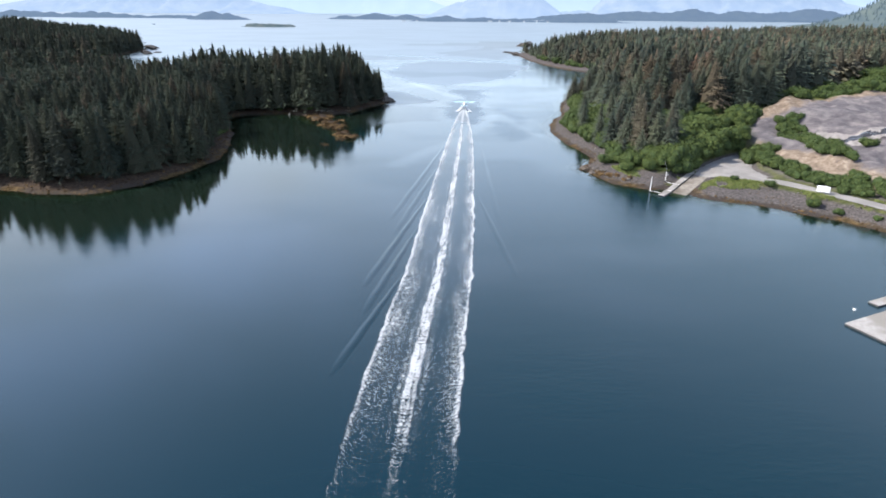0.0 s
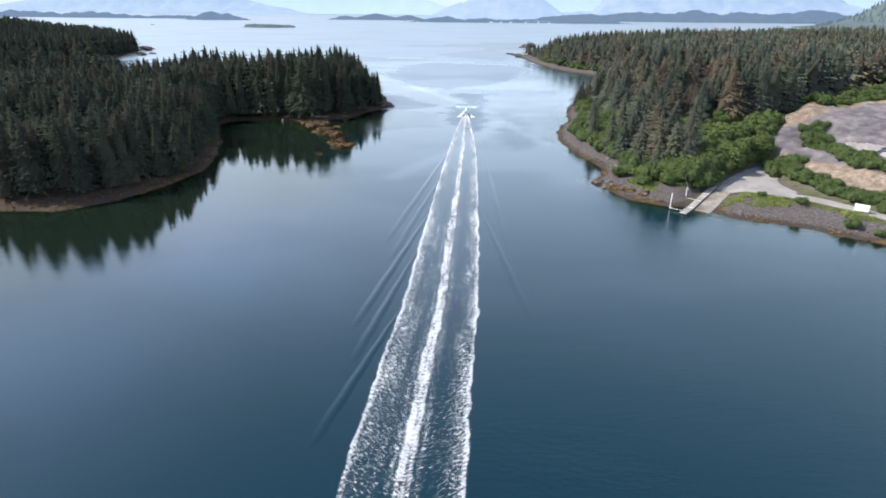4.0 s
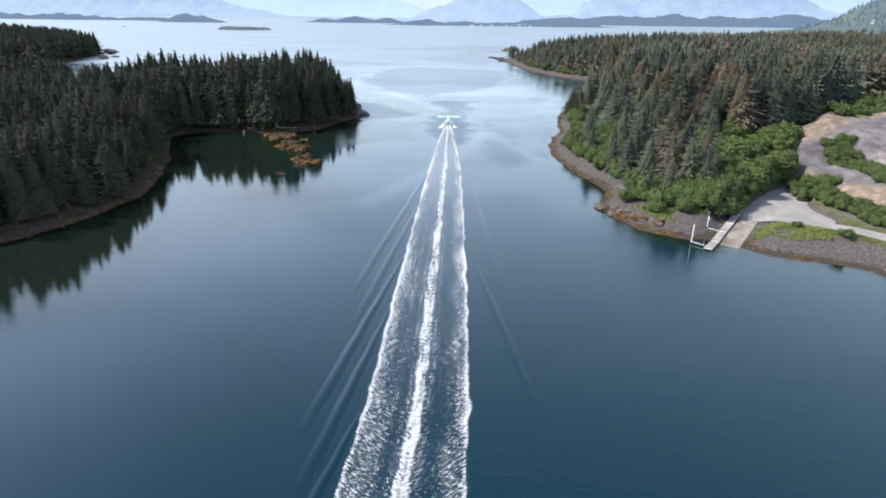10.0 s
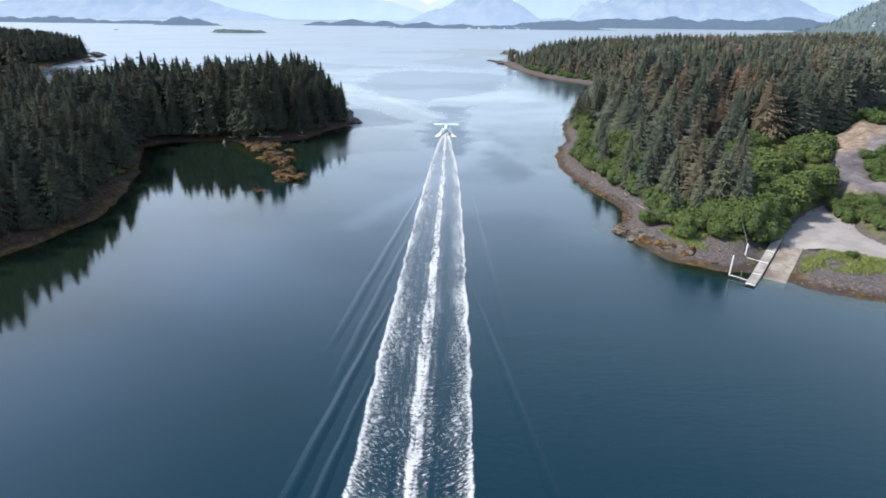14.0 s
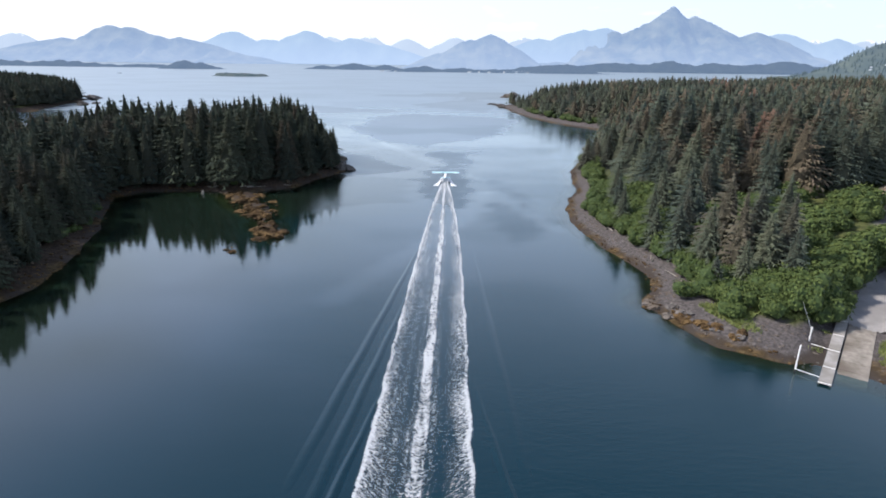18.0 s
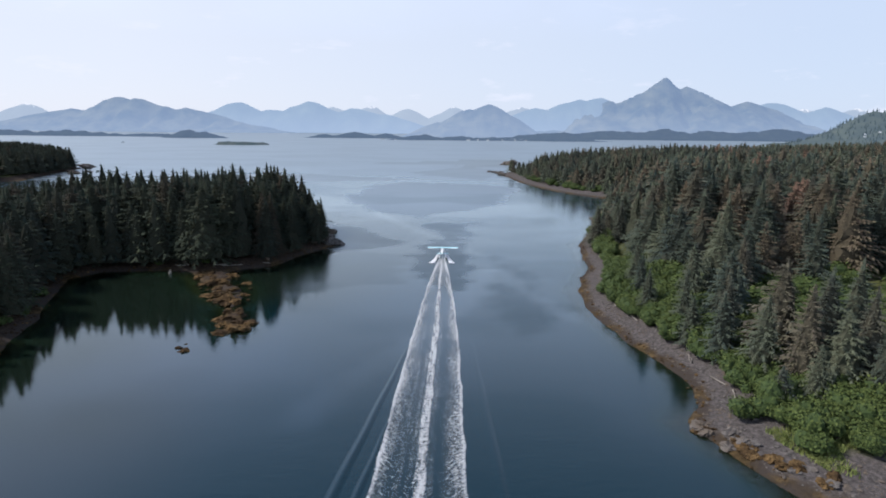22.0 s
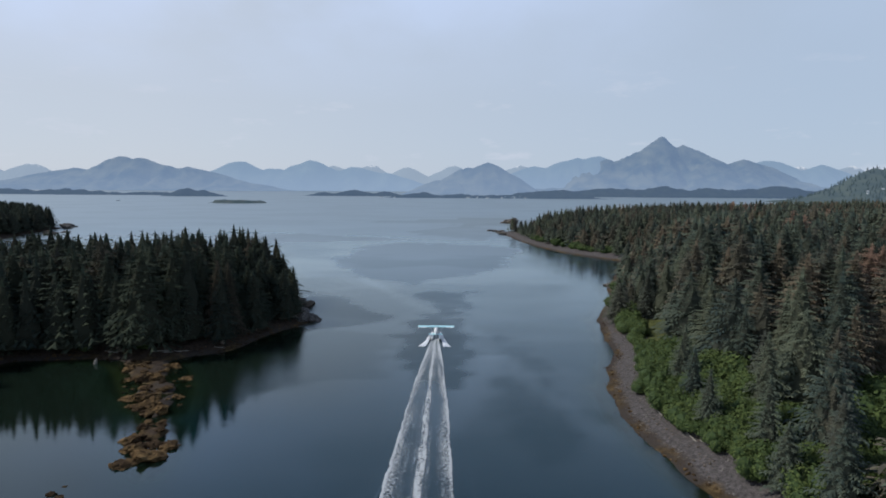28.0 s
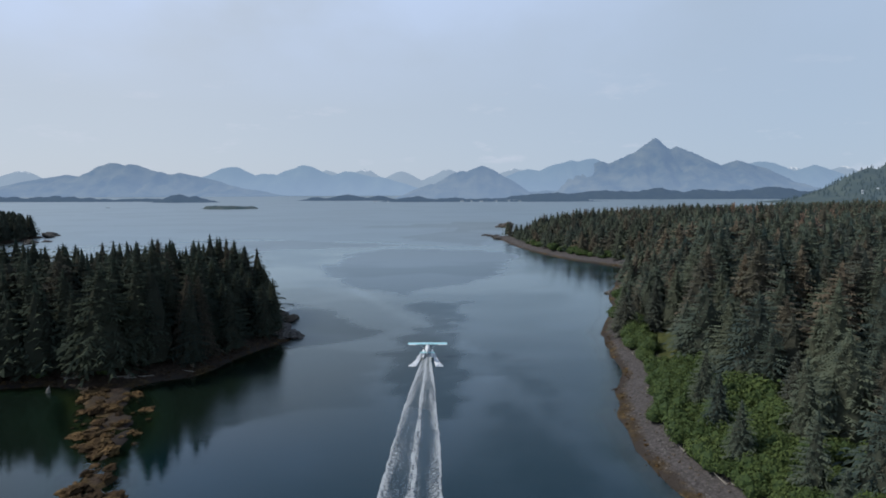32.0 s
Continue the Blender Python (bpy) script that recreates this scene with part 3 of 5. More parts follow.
for line, amount in RUFFLED:
    near_w = (wx > -330) & (wx < 260) & (wy > 200) & (wy < 1050)
    e = np.zeros_like(wx) - 99
    e[near_w] = signed(line, wx[near_w], wy[near_w]) + 6 * fbm(wx[near_w], wy[near_w] * 1.6, 14, 4, 33)
    ruffle = np.maximum(ruffle, amount * sstep(e, -2, 4))
for line, half in (([(7, 302), (-1, 264), (-11, 234), (-20, 217), (-27, 199)], 3.0), ([(11, 302), (20, 272), (28, 253)], 2.2), ([(-62, 459), (-28, 391), (6, 325)], 2.6)):
    ruffle -= 0.45 * sstep(-edge_distance(line, wx, wy, False) + 1.2 * fbm(wx, wy, 12, 3, 36), -half - 1.5, -half + 1.5)
water = new("water", mesh_np("water", np.stack([wx, wy, 0 * wx], 1), wf, M_WATER, True, {"shallow": shallow, "calm": calm, "ruffle": ruffle, "bay_shade": sstep(wdw, -62, -30)}))
tagged(water, "calm blue-green inlet water with wind-ruffled patches", "water", kind="structure")


# ---- far land ----
def range_of_hills(name, label, y, depth, peaks, material, seed, base=-3.0, rough=0.16, step=20.0, kind="structure", rows=45, sharp=0.85, canopy=0.0):
    """A chain of peaks (x, height, half width) along y."""
    x0, x1 = min(p[0] - p[2] for p in peaks), max(p[0] + p[2] for p in peaks)
    hx, hy, hf = sheet(np.arange(x0, x1 + step, step), np.linspace(y - depth, y + depth, rows))
    v = (hy - y) / depth
    prof = np.zeros_like(hx)
    for px, ph, pw in peaks:
        t = np.clip(1 - np.abs(hx - px) / pw, 0, 1)
        prof = np.maximum(prof, ph * (sharp * t + (1 - sharp) * t * t * (3 - 2 * t)))
    prof = prof * (1 + 0.05 * fbm(hx, 0 * hx + seed, 150, 4, seed + 8))
    spur = fbm(hx, hy, 420, 5, seed)
    cross = np.clip(1 - np.abs(v + 0.12 * smooth_noise(hx, hy, 300, seed + 3)), 0, 1) ** 0.9
    gully = np.abs(fbm(hx, hy * 0.45, 150, 4, seed + 5))  # ravines running down the slopes
    hz = base + prof * cross * (1 + rough * spur * (1 - cross**3)) - prof * 0.75 * gully * cross * (1 - cross**2)
    hz = hz + canopy * cross * (np.abs(smooth_noise(hx, hy, 16, seed + 9)) + smooth_noise(hx, hy, 34, seed + 2))
    hz = np.where(np.abs(v) > 0.98, base, hz)
    ob = new(name, mesh_np(name, np.stack([hx, hy, hz], 1), hf, material, True))
    return tagged(ob, label, "hills" if "mountain" not in name else "mountain", kind=kind)


# Each colour below has glow mixed in for the haze of distance.
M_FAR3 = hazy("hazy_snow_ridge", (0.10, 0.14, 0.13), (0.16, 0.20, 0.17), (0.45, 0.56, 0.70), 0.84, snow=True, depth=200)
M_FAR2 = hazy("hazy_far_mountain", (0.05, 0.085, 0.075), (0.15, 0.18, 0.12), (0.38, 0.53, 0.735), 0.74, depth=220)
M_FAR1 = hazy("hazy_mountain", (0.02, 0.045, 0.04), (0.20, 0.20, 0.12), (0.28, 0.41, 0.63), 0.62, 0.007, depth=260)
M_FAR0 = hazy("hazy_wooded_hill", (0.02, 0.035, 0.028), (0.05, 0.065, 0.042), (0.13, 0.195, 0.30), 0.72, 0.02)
M_NEARHILL = hazy("hazy_green_hillside", (0.03, 0.04, 0.02), (0.085, 0.095, 0.045), (0.17, 0.245, 0.32), 0.5, 0.02)
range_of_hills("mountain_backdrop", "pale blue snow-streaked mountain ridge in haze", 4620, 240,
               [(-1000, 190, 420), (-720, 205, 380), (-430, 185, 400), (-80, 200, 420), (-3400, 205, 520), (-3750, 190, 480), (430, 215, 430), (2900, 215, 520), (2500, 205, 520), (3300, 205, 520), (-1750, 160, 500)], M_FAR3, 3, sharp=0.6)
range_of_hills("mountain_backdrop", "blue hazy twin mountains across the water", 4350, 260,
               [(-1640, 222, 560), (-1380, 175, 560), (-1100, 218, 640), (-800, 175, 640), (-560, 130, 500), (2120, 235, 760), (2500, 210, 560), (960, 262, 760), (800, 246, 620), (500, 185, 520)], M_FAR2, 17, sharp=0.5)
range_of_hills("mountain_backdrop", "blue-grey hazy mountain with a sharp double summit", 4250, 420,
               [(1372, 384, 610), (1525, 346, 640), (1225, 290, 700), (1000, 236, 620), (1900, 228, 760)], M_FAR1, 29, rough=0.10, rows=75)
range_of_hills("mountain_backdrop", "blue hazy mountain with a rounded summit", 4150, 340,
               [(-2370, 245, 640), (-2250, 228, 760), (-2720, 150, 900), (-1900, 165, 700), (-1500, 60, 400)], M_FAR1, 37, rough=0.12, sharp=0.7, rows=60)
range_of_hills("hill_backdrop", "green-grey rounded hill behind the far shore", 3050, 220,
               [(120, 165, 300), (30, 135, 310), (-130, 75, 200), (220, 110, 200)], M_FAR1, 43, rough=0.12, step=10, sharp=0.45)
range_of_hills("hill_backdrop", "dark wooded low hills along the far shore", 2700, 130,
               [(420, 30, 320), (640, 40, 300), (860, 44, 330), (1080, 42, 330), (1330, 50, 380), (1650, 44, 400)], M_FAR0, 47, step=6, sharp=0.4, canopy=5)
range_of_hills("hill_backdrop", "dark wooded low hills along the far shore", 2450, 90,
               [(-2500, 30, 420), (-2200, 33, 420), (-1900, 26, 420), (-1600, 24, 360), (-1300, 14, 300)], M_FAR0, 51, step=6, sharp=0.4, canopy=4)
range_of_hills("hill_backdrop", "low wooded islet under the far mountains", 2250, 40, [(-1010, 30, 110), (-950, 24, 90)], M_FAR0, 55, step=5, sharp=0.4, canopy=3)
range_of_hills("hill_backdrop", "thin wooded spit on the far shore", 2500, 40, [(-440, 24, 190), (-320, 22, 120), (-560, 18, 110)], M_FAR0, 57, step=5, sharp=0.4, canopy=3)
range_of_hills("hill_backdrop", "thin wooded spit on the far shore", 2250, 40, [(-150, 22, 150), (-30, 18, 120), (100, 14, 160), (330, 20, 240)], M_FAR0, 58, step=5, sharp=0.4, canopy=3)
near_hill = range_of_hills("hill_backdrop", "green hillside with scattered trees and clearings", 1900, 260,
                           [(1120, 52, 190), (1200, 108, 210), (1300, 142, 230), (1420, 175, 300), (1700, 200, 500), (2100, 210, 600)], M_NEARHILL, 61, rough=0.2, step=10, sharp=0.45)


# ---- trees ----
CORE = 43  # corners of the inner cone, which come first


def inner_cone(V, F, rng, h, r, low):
    """The inside of a crown, coloured dark for the shade between the boughs."""
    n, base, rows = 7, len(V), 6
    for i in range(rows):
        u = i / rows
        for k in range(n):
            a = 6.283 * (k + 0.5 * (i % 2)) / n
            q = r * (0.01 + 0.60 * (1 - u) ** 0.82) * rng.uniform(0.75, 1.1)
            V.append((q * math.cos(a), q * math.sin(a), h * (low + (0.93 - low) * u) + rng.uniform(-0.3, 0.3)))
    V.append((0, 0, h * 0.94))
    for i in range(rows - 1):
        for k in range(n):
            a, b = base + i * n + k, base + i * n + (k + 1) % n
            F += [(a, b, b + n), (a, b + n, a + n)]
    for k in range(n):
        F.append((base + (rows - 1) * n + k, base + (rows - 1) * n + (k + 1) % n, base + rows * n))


def spruce_crown(rng, h, r, whorls, arms, seg, low=0.08):
    """Flat fishbone boughs in loose tiers round a trunk: arched and hanging below, lifted towards the top."""
    V, F = [], []
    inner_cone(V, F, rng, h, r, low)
    lob = [rng.uniform(0.72, 1.2) for _ in range(7)]
    lean = rng.uniform(0, 6.28)
    for i in range(whorls):
        u0 = ((i + rng.uniform(0.2, 0.8)) / whorls) ** 0.9
        n = max(4, int(round(arms * (0.42 + 0.58 * (1 - u0)))))
        a0, tier = rng.random() * 6.3, rng.uniform(0.82, 1.12)
        for k in range(n):
            u = min(0.985, max(0.0, u0 + rng.uniform(-0.028, 0.028)))
            z0 = h * (low + (0.985 - low) * u)
            ln = r * (0.05 + 0.95 * (1 - u) ** 0.80) * (0.72 + 0.28 * math.sin(min(1, u * 4.5) * math.pi / 2))
            a = a0 + 6.283 * (k + rng.uniform(-0.35, 0.35)) / n
            L = ln * tier * rng.uniform(0.72, 1.12) * lob[int(a / 0.8976) % 7] * (1 + 0.12 * math.cos(a - lean))
            rise, drop = rng.uniform(-0.05, 0.16) + 0.20 * u, rng.uniform(0.15, 0.5) * (1 - 0.7 * u)
            c, s, roll = math.cos(a), math.sin(a), rng.uniform(-0.4, 0.4)

            def at(t, side=0.0, down=0.0):
                rad = L * t
                return (c * rad - s * side, s * rad + c * side, z0 + L * (rise * t - drop * t * t) - down + roll * side)
            for q in range(seg):
                t0, t1 = (q + 0.5) / (seg + 0.35), (q + 1.4) / (seg + 0.35)
                w = ((0.155 if seg > 2 else 0.19) * L + 0.19) * (1.12 - 0.72 * q / seg) * rng.uniform(0.7, 1.25)
                b = len(V)
                V += [at(t0), at(t1), at(t1 + 0.07, w, w * rng.uniform(0.2, 1.0)), at(t1 + 0.07, -w, w * rng.uniform(0.2, 1.0))]
                F += [(b, b + 1, b + 2), (b, b + 3, b + 1)]
    b = len(V)
    V += [(0.40, 0, h * 0.875), (-0.2, 0.35, h * 0.875), (-0.2, -0.35, h * 0.875), (0, 0, h * 1.0)]
    F += [(b, b + 1, b + 3), (b + 1, b + 2, b + 3), (b + 2, b, b + 3)]
    return np.array(V), np.array(F)


def far_crown(rng, h, r, whorls, arms, seg=2):
    return spruce_crown(rng, h, r, whorls, arms, seg, 0.06)


def trunk_mesh(rng, h, r0, name="trunk"):
    rings = []
    for i in range(7):
        u = i / 6
        r = r0 * (1 - u) ** 0.8 * (1.35 if i == 0 else 1) + 0.02
        ox, oy = 0.12 * math.sin(u * 3 + r0 * 9), 0.12 * math.cos(u * 2.3 + r0 * 7) - 0.12
        r *= 1 if u < 0.75 else 0.6
        rings.append([(ox + r * math.cos(k * 1.047), oy + r * math.sin(k * 1.047), -0.6 + (h * 0.97 + 0.6) * u) for k in range(6)])
    bm = loft(rings)
    # short dead limbs low on the stem
    for k in range(5):
        a, z = rng.random() * 6.3, h * rng.uniform(0.05, 0.3)
        rod((0, 0, z), (math.cos(a) * 1.1, math.sin(a) * 1.1, z - 0.25), 0.05, 0.015, 4, bm)
    me = bpy.data.meshes.new(name)
    bm.to_mesh(me)
    bm.free()
    me.materials.append(M_BARK)
    return me


rng = random.Random(4)
KINDS = []
for k in range(7):
    h = 22.0
    KINDS.append((spruce_crown(rng, h, (4.3, 4.9, 4.0, 5.4, 4.5, 5.8, 3.7)[k], 32 + k % 5, 12, 5, 0.04 + 0.02 * (k % 3)), trunk_mesh(rng, h, 0.34)))
CROWNS = {}


def crown_mesh(k, material):
    if (k, material.name) not in CROWNS:
        v, f = KINDS[k][0]
        CROWNS[k, material.name] = mesh_np("crown", v, f, material, False, {"tint": np.zeros(len(v)), "inner_shade": (np.arange(len(v)) < CORE) * 1.0})
    return CROWNS[k, material.name]


def spruce(x, y, z, h, spread, k, material, label, group):
    s = h / 22.0
    ob = thing("spruce_tree", label, "tree", Matrix.Translation((x, y, z - 0.1)) @ pose(0, 0, 0, rng.uniform(-1, 1), rng.uniform(-1, 1), rng.uniform(0, 360)), group)
    ob.scale = (s * spread, s * spread, s)
    part("trunk", KINDS[k][1], M_BARK, ob)
    part("crown", crown_mesh(k, material), material, ob)
    return ob


def scatter(poly, spacing, seed, x0, x1, y0, y1):
    r = np.random.RandomState(seed)
    px, py = np.meshgrid(np.arange(x0, x1, spacing), np.arange(y0, y1, spacing * 0.87), indexing="ij")
    px = px + (np.arange(px.shape[1]) % 2) * spacing / 2
    px, py = (px + r.uniform(-0.42, 0.42, px.shape) * spacing).ravel(), (py + r.uniform(-0.42, 0.42, py.shape) * spacing).ravel()
    return px, py


FAR_KINDS = [far_crown(rng, 20.0, (4.0, 4.5, 4.9, 4.2, 5.3)[k], 17, 9) for k in range(5)]
MID_KINDS = [far_crown(rng, 20.0, (4.1, 4.6, 5.2, 4.3)[k], 13, 8, 1) for k in range(4)]
TINY_KINDS = [far_crown(rng, 20, (3.6, 4.2)[k], 9, 6, 1) for k in range(2)]


def forest(name, label, px, py, pz, hs, tints, kinds, material, spread=1.0):
    """Many trees that nobody could count, in one mesh."""
    r = np.random.RandomState(len(px))
    V, F, T, W, base = [], [], [], [], 0
    for x, y, z, h, t in zip(px, py, pz, hs, tints):
        v, f = kinds[r.randint(len(kinds))]
        a, s = r.uniform(0, 6.28), h / 20.0
        w = s * spread * r.uniform(0.85, 1.2)
        c, sn = math.cos(a) * w, math.sin(a) * w
        V.append(np.stack([v[:, 0] * c - v[:, 1] * sn + x, v[:, 0] * sn + v[:, 1] * c + y, v[:, 2] * s + z], 1))
        F.append(f + base)
        T.append(np.full(len(v), t))
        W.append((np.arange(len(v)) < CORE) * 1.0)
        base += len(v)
    ob = new(name, mesh_np(name, np.concatenate(V), np.concatenate(F), material, False, {"tint": np.concatenate(T), "inner_shade": np.concatenate(W)}))
    return tagged(ob, label, "forest", kind="stuff")


# west point
px, py = scatter(WEST, 6.4, 1, -300, -40, 140, 410)
pz, pq, pdw, pde, pdf = heights(px, py)
keep = (pdw > np.where(px > -75, 3.8, 4.6))
px, py, pz, pdw = px[keep], py[keep], pz[keep], pdw[keep]
r8 = np.random.RandomState(8)
hs = (17.5 + 4.0 * sstep(pdw, 5, 25) + 3.5 * fbm(px, py, 35, 2, 71) + r8.uniform(-2.2, 1.8, len(px)))
hs = np.where((px > -88) & (py > 290), hs * 1.06 + 3.0, hs) - 8.0 * sstep(pdw, 14, 40) * sstep(-px, 105, 130)
hs -= 6.5 * sstep(px, -84, -56) * (py > 296)
hs += 1.5 * sstep(pdw, 6, 16) * ((px > -140) & (py > 285))
hs += 3.0 * sstep(-pdw, -16, -6) * ((py > 262) & (px > -125))
hs = np.where((py < 215) & (pdw > 18), hs * 0.93, hs)
near = (pdw < 22) & (px > -150) & (py < 352) & ~((px < -100) & (py > 268))
order = 0
for x, y, z, h in zip(px[near], py[near], pz[near], hs[near]):
    order += 1
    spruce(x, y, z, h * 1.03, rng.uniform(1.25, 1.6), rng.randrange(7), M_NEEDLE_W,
           "tall green spruce on the wooded point, needles darkened for shade", "spruces along the west shore")
far = ~near
deep = (px < -190) | (py > 372)
for part_of, kinds in ((far & ~deep, FAR_KINDS), (far & deep, MID_KINDS)):
    forest("spruce_forest", "dense green spruce forest on the wooded point, needles darkened for shade", px[part_of], py[part_of], pz[part_of], hs[part_of], r8.rand(part_of.sum()), kinds, M_NEEDLE_W, 1.6)
print("west", near.sum(), far.sum())

# east shore
px, py = scatter(EAST, 7.0, 2, 36, 330, 175, 470)
p2 = scatter(EAST, 7.4, 3, 36, 420, 470, 860)
px, py = np.concatenate([px, p2[0]]), np.concatenate([py, p2[1]])
p3 = scatter(EAST, 8.4, 5, 330, 520, 250, 640)
px, py = np.concatenate([px, p3[0]]), np.concatenate([py, p3[1]])
pz, pq, pdw, pde, pdf = heights(px, py)
r9 = np.random.RandomState(9)
shore_gap = np.where(py < 335, 11.0 + 3 * fbm(px, py, 12, 2, 81), np.where(py < 450, 5.5, 10.0))
keep = (pde > shore_gap) & (signed(QUARRY, px, py) < -3) & (signed(LOT, px, py) < -4) & (edge_distance(ROAD, px, py, False) > 7) & (signed(ALDERS, px, py) < -1)
keep &= ~((py < 205) & (px > 62)) & ~((px > 98) & (py < 235)) & ~((px > 110) & (py < 275) & (px - 110 > (py - 235) * 1.2))
clump = fbm(px, py, 17, 2, 83)
keep &= (clump > -0.05 + 0.035 * (18 - pde)) | (pde > 27) | (py > 335)
keep &= r9.rand(len(px)) > 0.06
glade = fbm(px, py, 15, 2, 90) + 0.02 * (pde - 30)
keep &= ~((glade < -0.28) & (py < 332) & (pde < 48))
keep &= signed(SLOPE, px, py) + 5 * fbm(px, py, 18, 2, 85) < 0
keep &= ~((py < 222) & (pde < 14)) & ~((px + 7 > 0.388 * (py - 10)) & (py < 266) & (px < 125))
px, py, pz, pde = px[keep], py[keep], pz[keep], pde[keep]
hs = 11.5 + 9.5 * sstep(pde, 8, 36) + 4.0 * fbm(px, py, 40, 2, 91) + r9.uniform(-5.5, 4.0, len(px))
hs = np.where((py > 520) | (px > 200), 4.0 + hs * 0.62, hs)
near = (py < 360) & (pde < 95) & (px < 160)
for x, y, z, h in zip(px[near], py[near], pz[near], hs[near]):
    dying = math.hypot(x - 104, y - 300) < 7
    spruce(x, y, z, h * 1.03, rng.uniform(1.4, 1.95), rng.randrange(7), M_DEADNEEDLE if dying else M_NEEDLE,
           "rusty brown dying spruce among green ones" if dying else "blue-green spruce on the sunlit wooded slope", "spruces along the east shore")
for x, y, h, w in ((58, 208, 19, 1.5), (63.5, 212.5, 20, 1.4), (66.5, 206, 18, 1.4), (54, 214.5, 16, 1.4), (50.5, 223, 14, 1.5), (47.5, 231, 11, 1.6), (54, 229, 15, 1.4),
                   (50.5, 201, 8.0, 1.9), (56, 201, 11, 1.6), (61.5, 204, 15, 1.4), (64.5, 199, 13, 1.5), (49.5, 240, 14, 1.4), (44.5, 251, 12, 1.5), (60, 221, 20, 1.4), (70, 215, 20, 1.4), (46.5, 263, 12, 1.5), (48, 272, 14, 1.4), (57, 237, 18, 1.4)):
    spruce(x, y, ground_z(x, y), h, w, rng.randrange(7), M_NEEDLE, "broad blue-green spruce among the shore alders", "spruces along the east shore")
for x, y, h in ((111.7, 310.1, 22), (180.5, 517.5, 22), (164.4, 397.7, 22)):
    spruce(x, y, ground_z(x, y), h, 1.7, rng.randrange(7), M_DEADNEEDLE, "rusty brown dying spruce among green ones", "dying spruces on the east slope")
far = ~near
rust = 0 * px > 1
for cx, cy, cr in ((262, 586, 13), (220, 625, 15), (186, 523, 8), (150, 420, 6)):
    rust |= np.hypot(px - cx, py - cy) < cr
deep = (py > 400) | (px > 175)
for part_of, kinds in ((far & ~rust & ~deep, FAR_KINDS), (far & ~rust & deep, MID_KINDS)):
    forest("spruce_forest", "dense blue-green spruce forest on the east slope", px[part_of], py[part_of], pz[part_of], hs[part_of], r9.rand(part_of.sum()), kinds, M_NEEDLE, 1.75)
if (far & rust).any():
    forest("dead_spruce_forest", "scattered rusty brown dying spruces among green ones", px[far & rust], py[far & rust], pz[far & rust], hs[far & rust], r9.rand((far & rust).sum()), MID_KINDS, M_DEADNEEDLE, 1.8)
print("east", near.sum(), far.sum(), rust.sum())

# land beyond the west point
px, py = scatter(FAR_WEST, 7.4, 6, -760, -390, 480, 880)
pz, pq, pdw, pde, pdf = heights(px, py)
keep = (pdf > 4.5) & ((pdf < 130))
px, py, pz = px[keep], py[keep], pz[keep]
r10 = np.random.RandomState(10)
forest("spruce_forest", "spruce forest on the farther headland, needles darkened for shade", px, py, pz, 20 + r10.uniform(-2.0, 2.0, len(px)), r10.rand(len(px)), TINY_KINDS, M_NEEDLE_W, 2.1)

# woods on the farther green hill
hv = np.zeros(len(near_hill.data.vertices) * 3, np.float32)
near_hill.data.vertices.foreach_get("co", hv)
hv = hv.reshape(-1, 3)
hv = hv[(hv[:, 2] > 2) & (hv[:, 1] < 1960) & (hv[:, 0] < 1750)]
hv = hv[(fbm(hv[:, 0], hv[:, 1], 110, 3, 64) > -0.25) & (r10.rand(len(hv)) < 0.62)]
# these trees glow faintly, as haze in their colour
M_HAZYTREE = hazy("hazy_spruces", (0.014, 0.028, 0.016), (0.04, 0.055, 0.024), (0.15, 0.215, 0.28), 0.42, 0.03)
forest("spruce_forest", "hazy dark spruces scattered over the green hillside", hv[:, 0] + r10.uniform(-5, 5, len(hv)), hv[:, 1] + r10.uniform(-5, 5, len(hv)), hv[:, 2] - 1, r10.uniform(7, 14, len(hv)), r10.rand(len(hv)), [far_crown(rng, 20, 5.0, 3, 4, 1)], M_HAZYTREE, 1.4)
print("hill trees", len(hv))


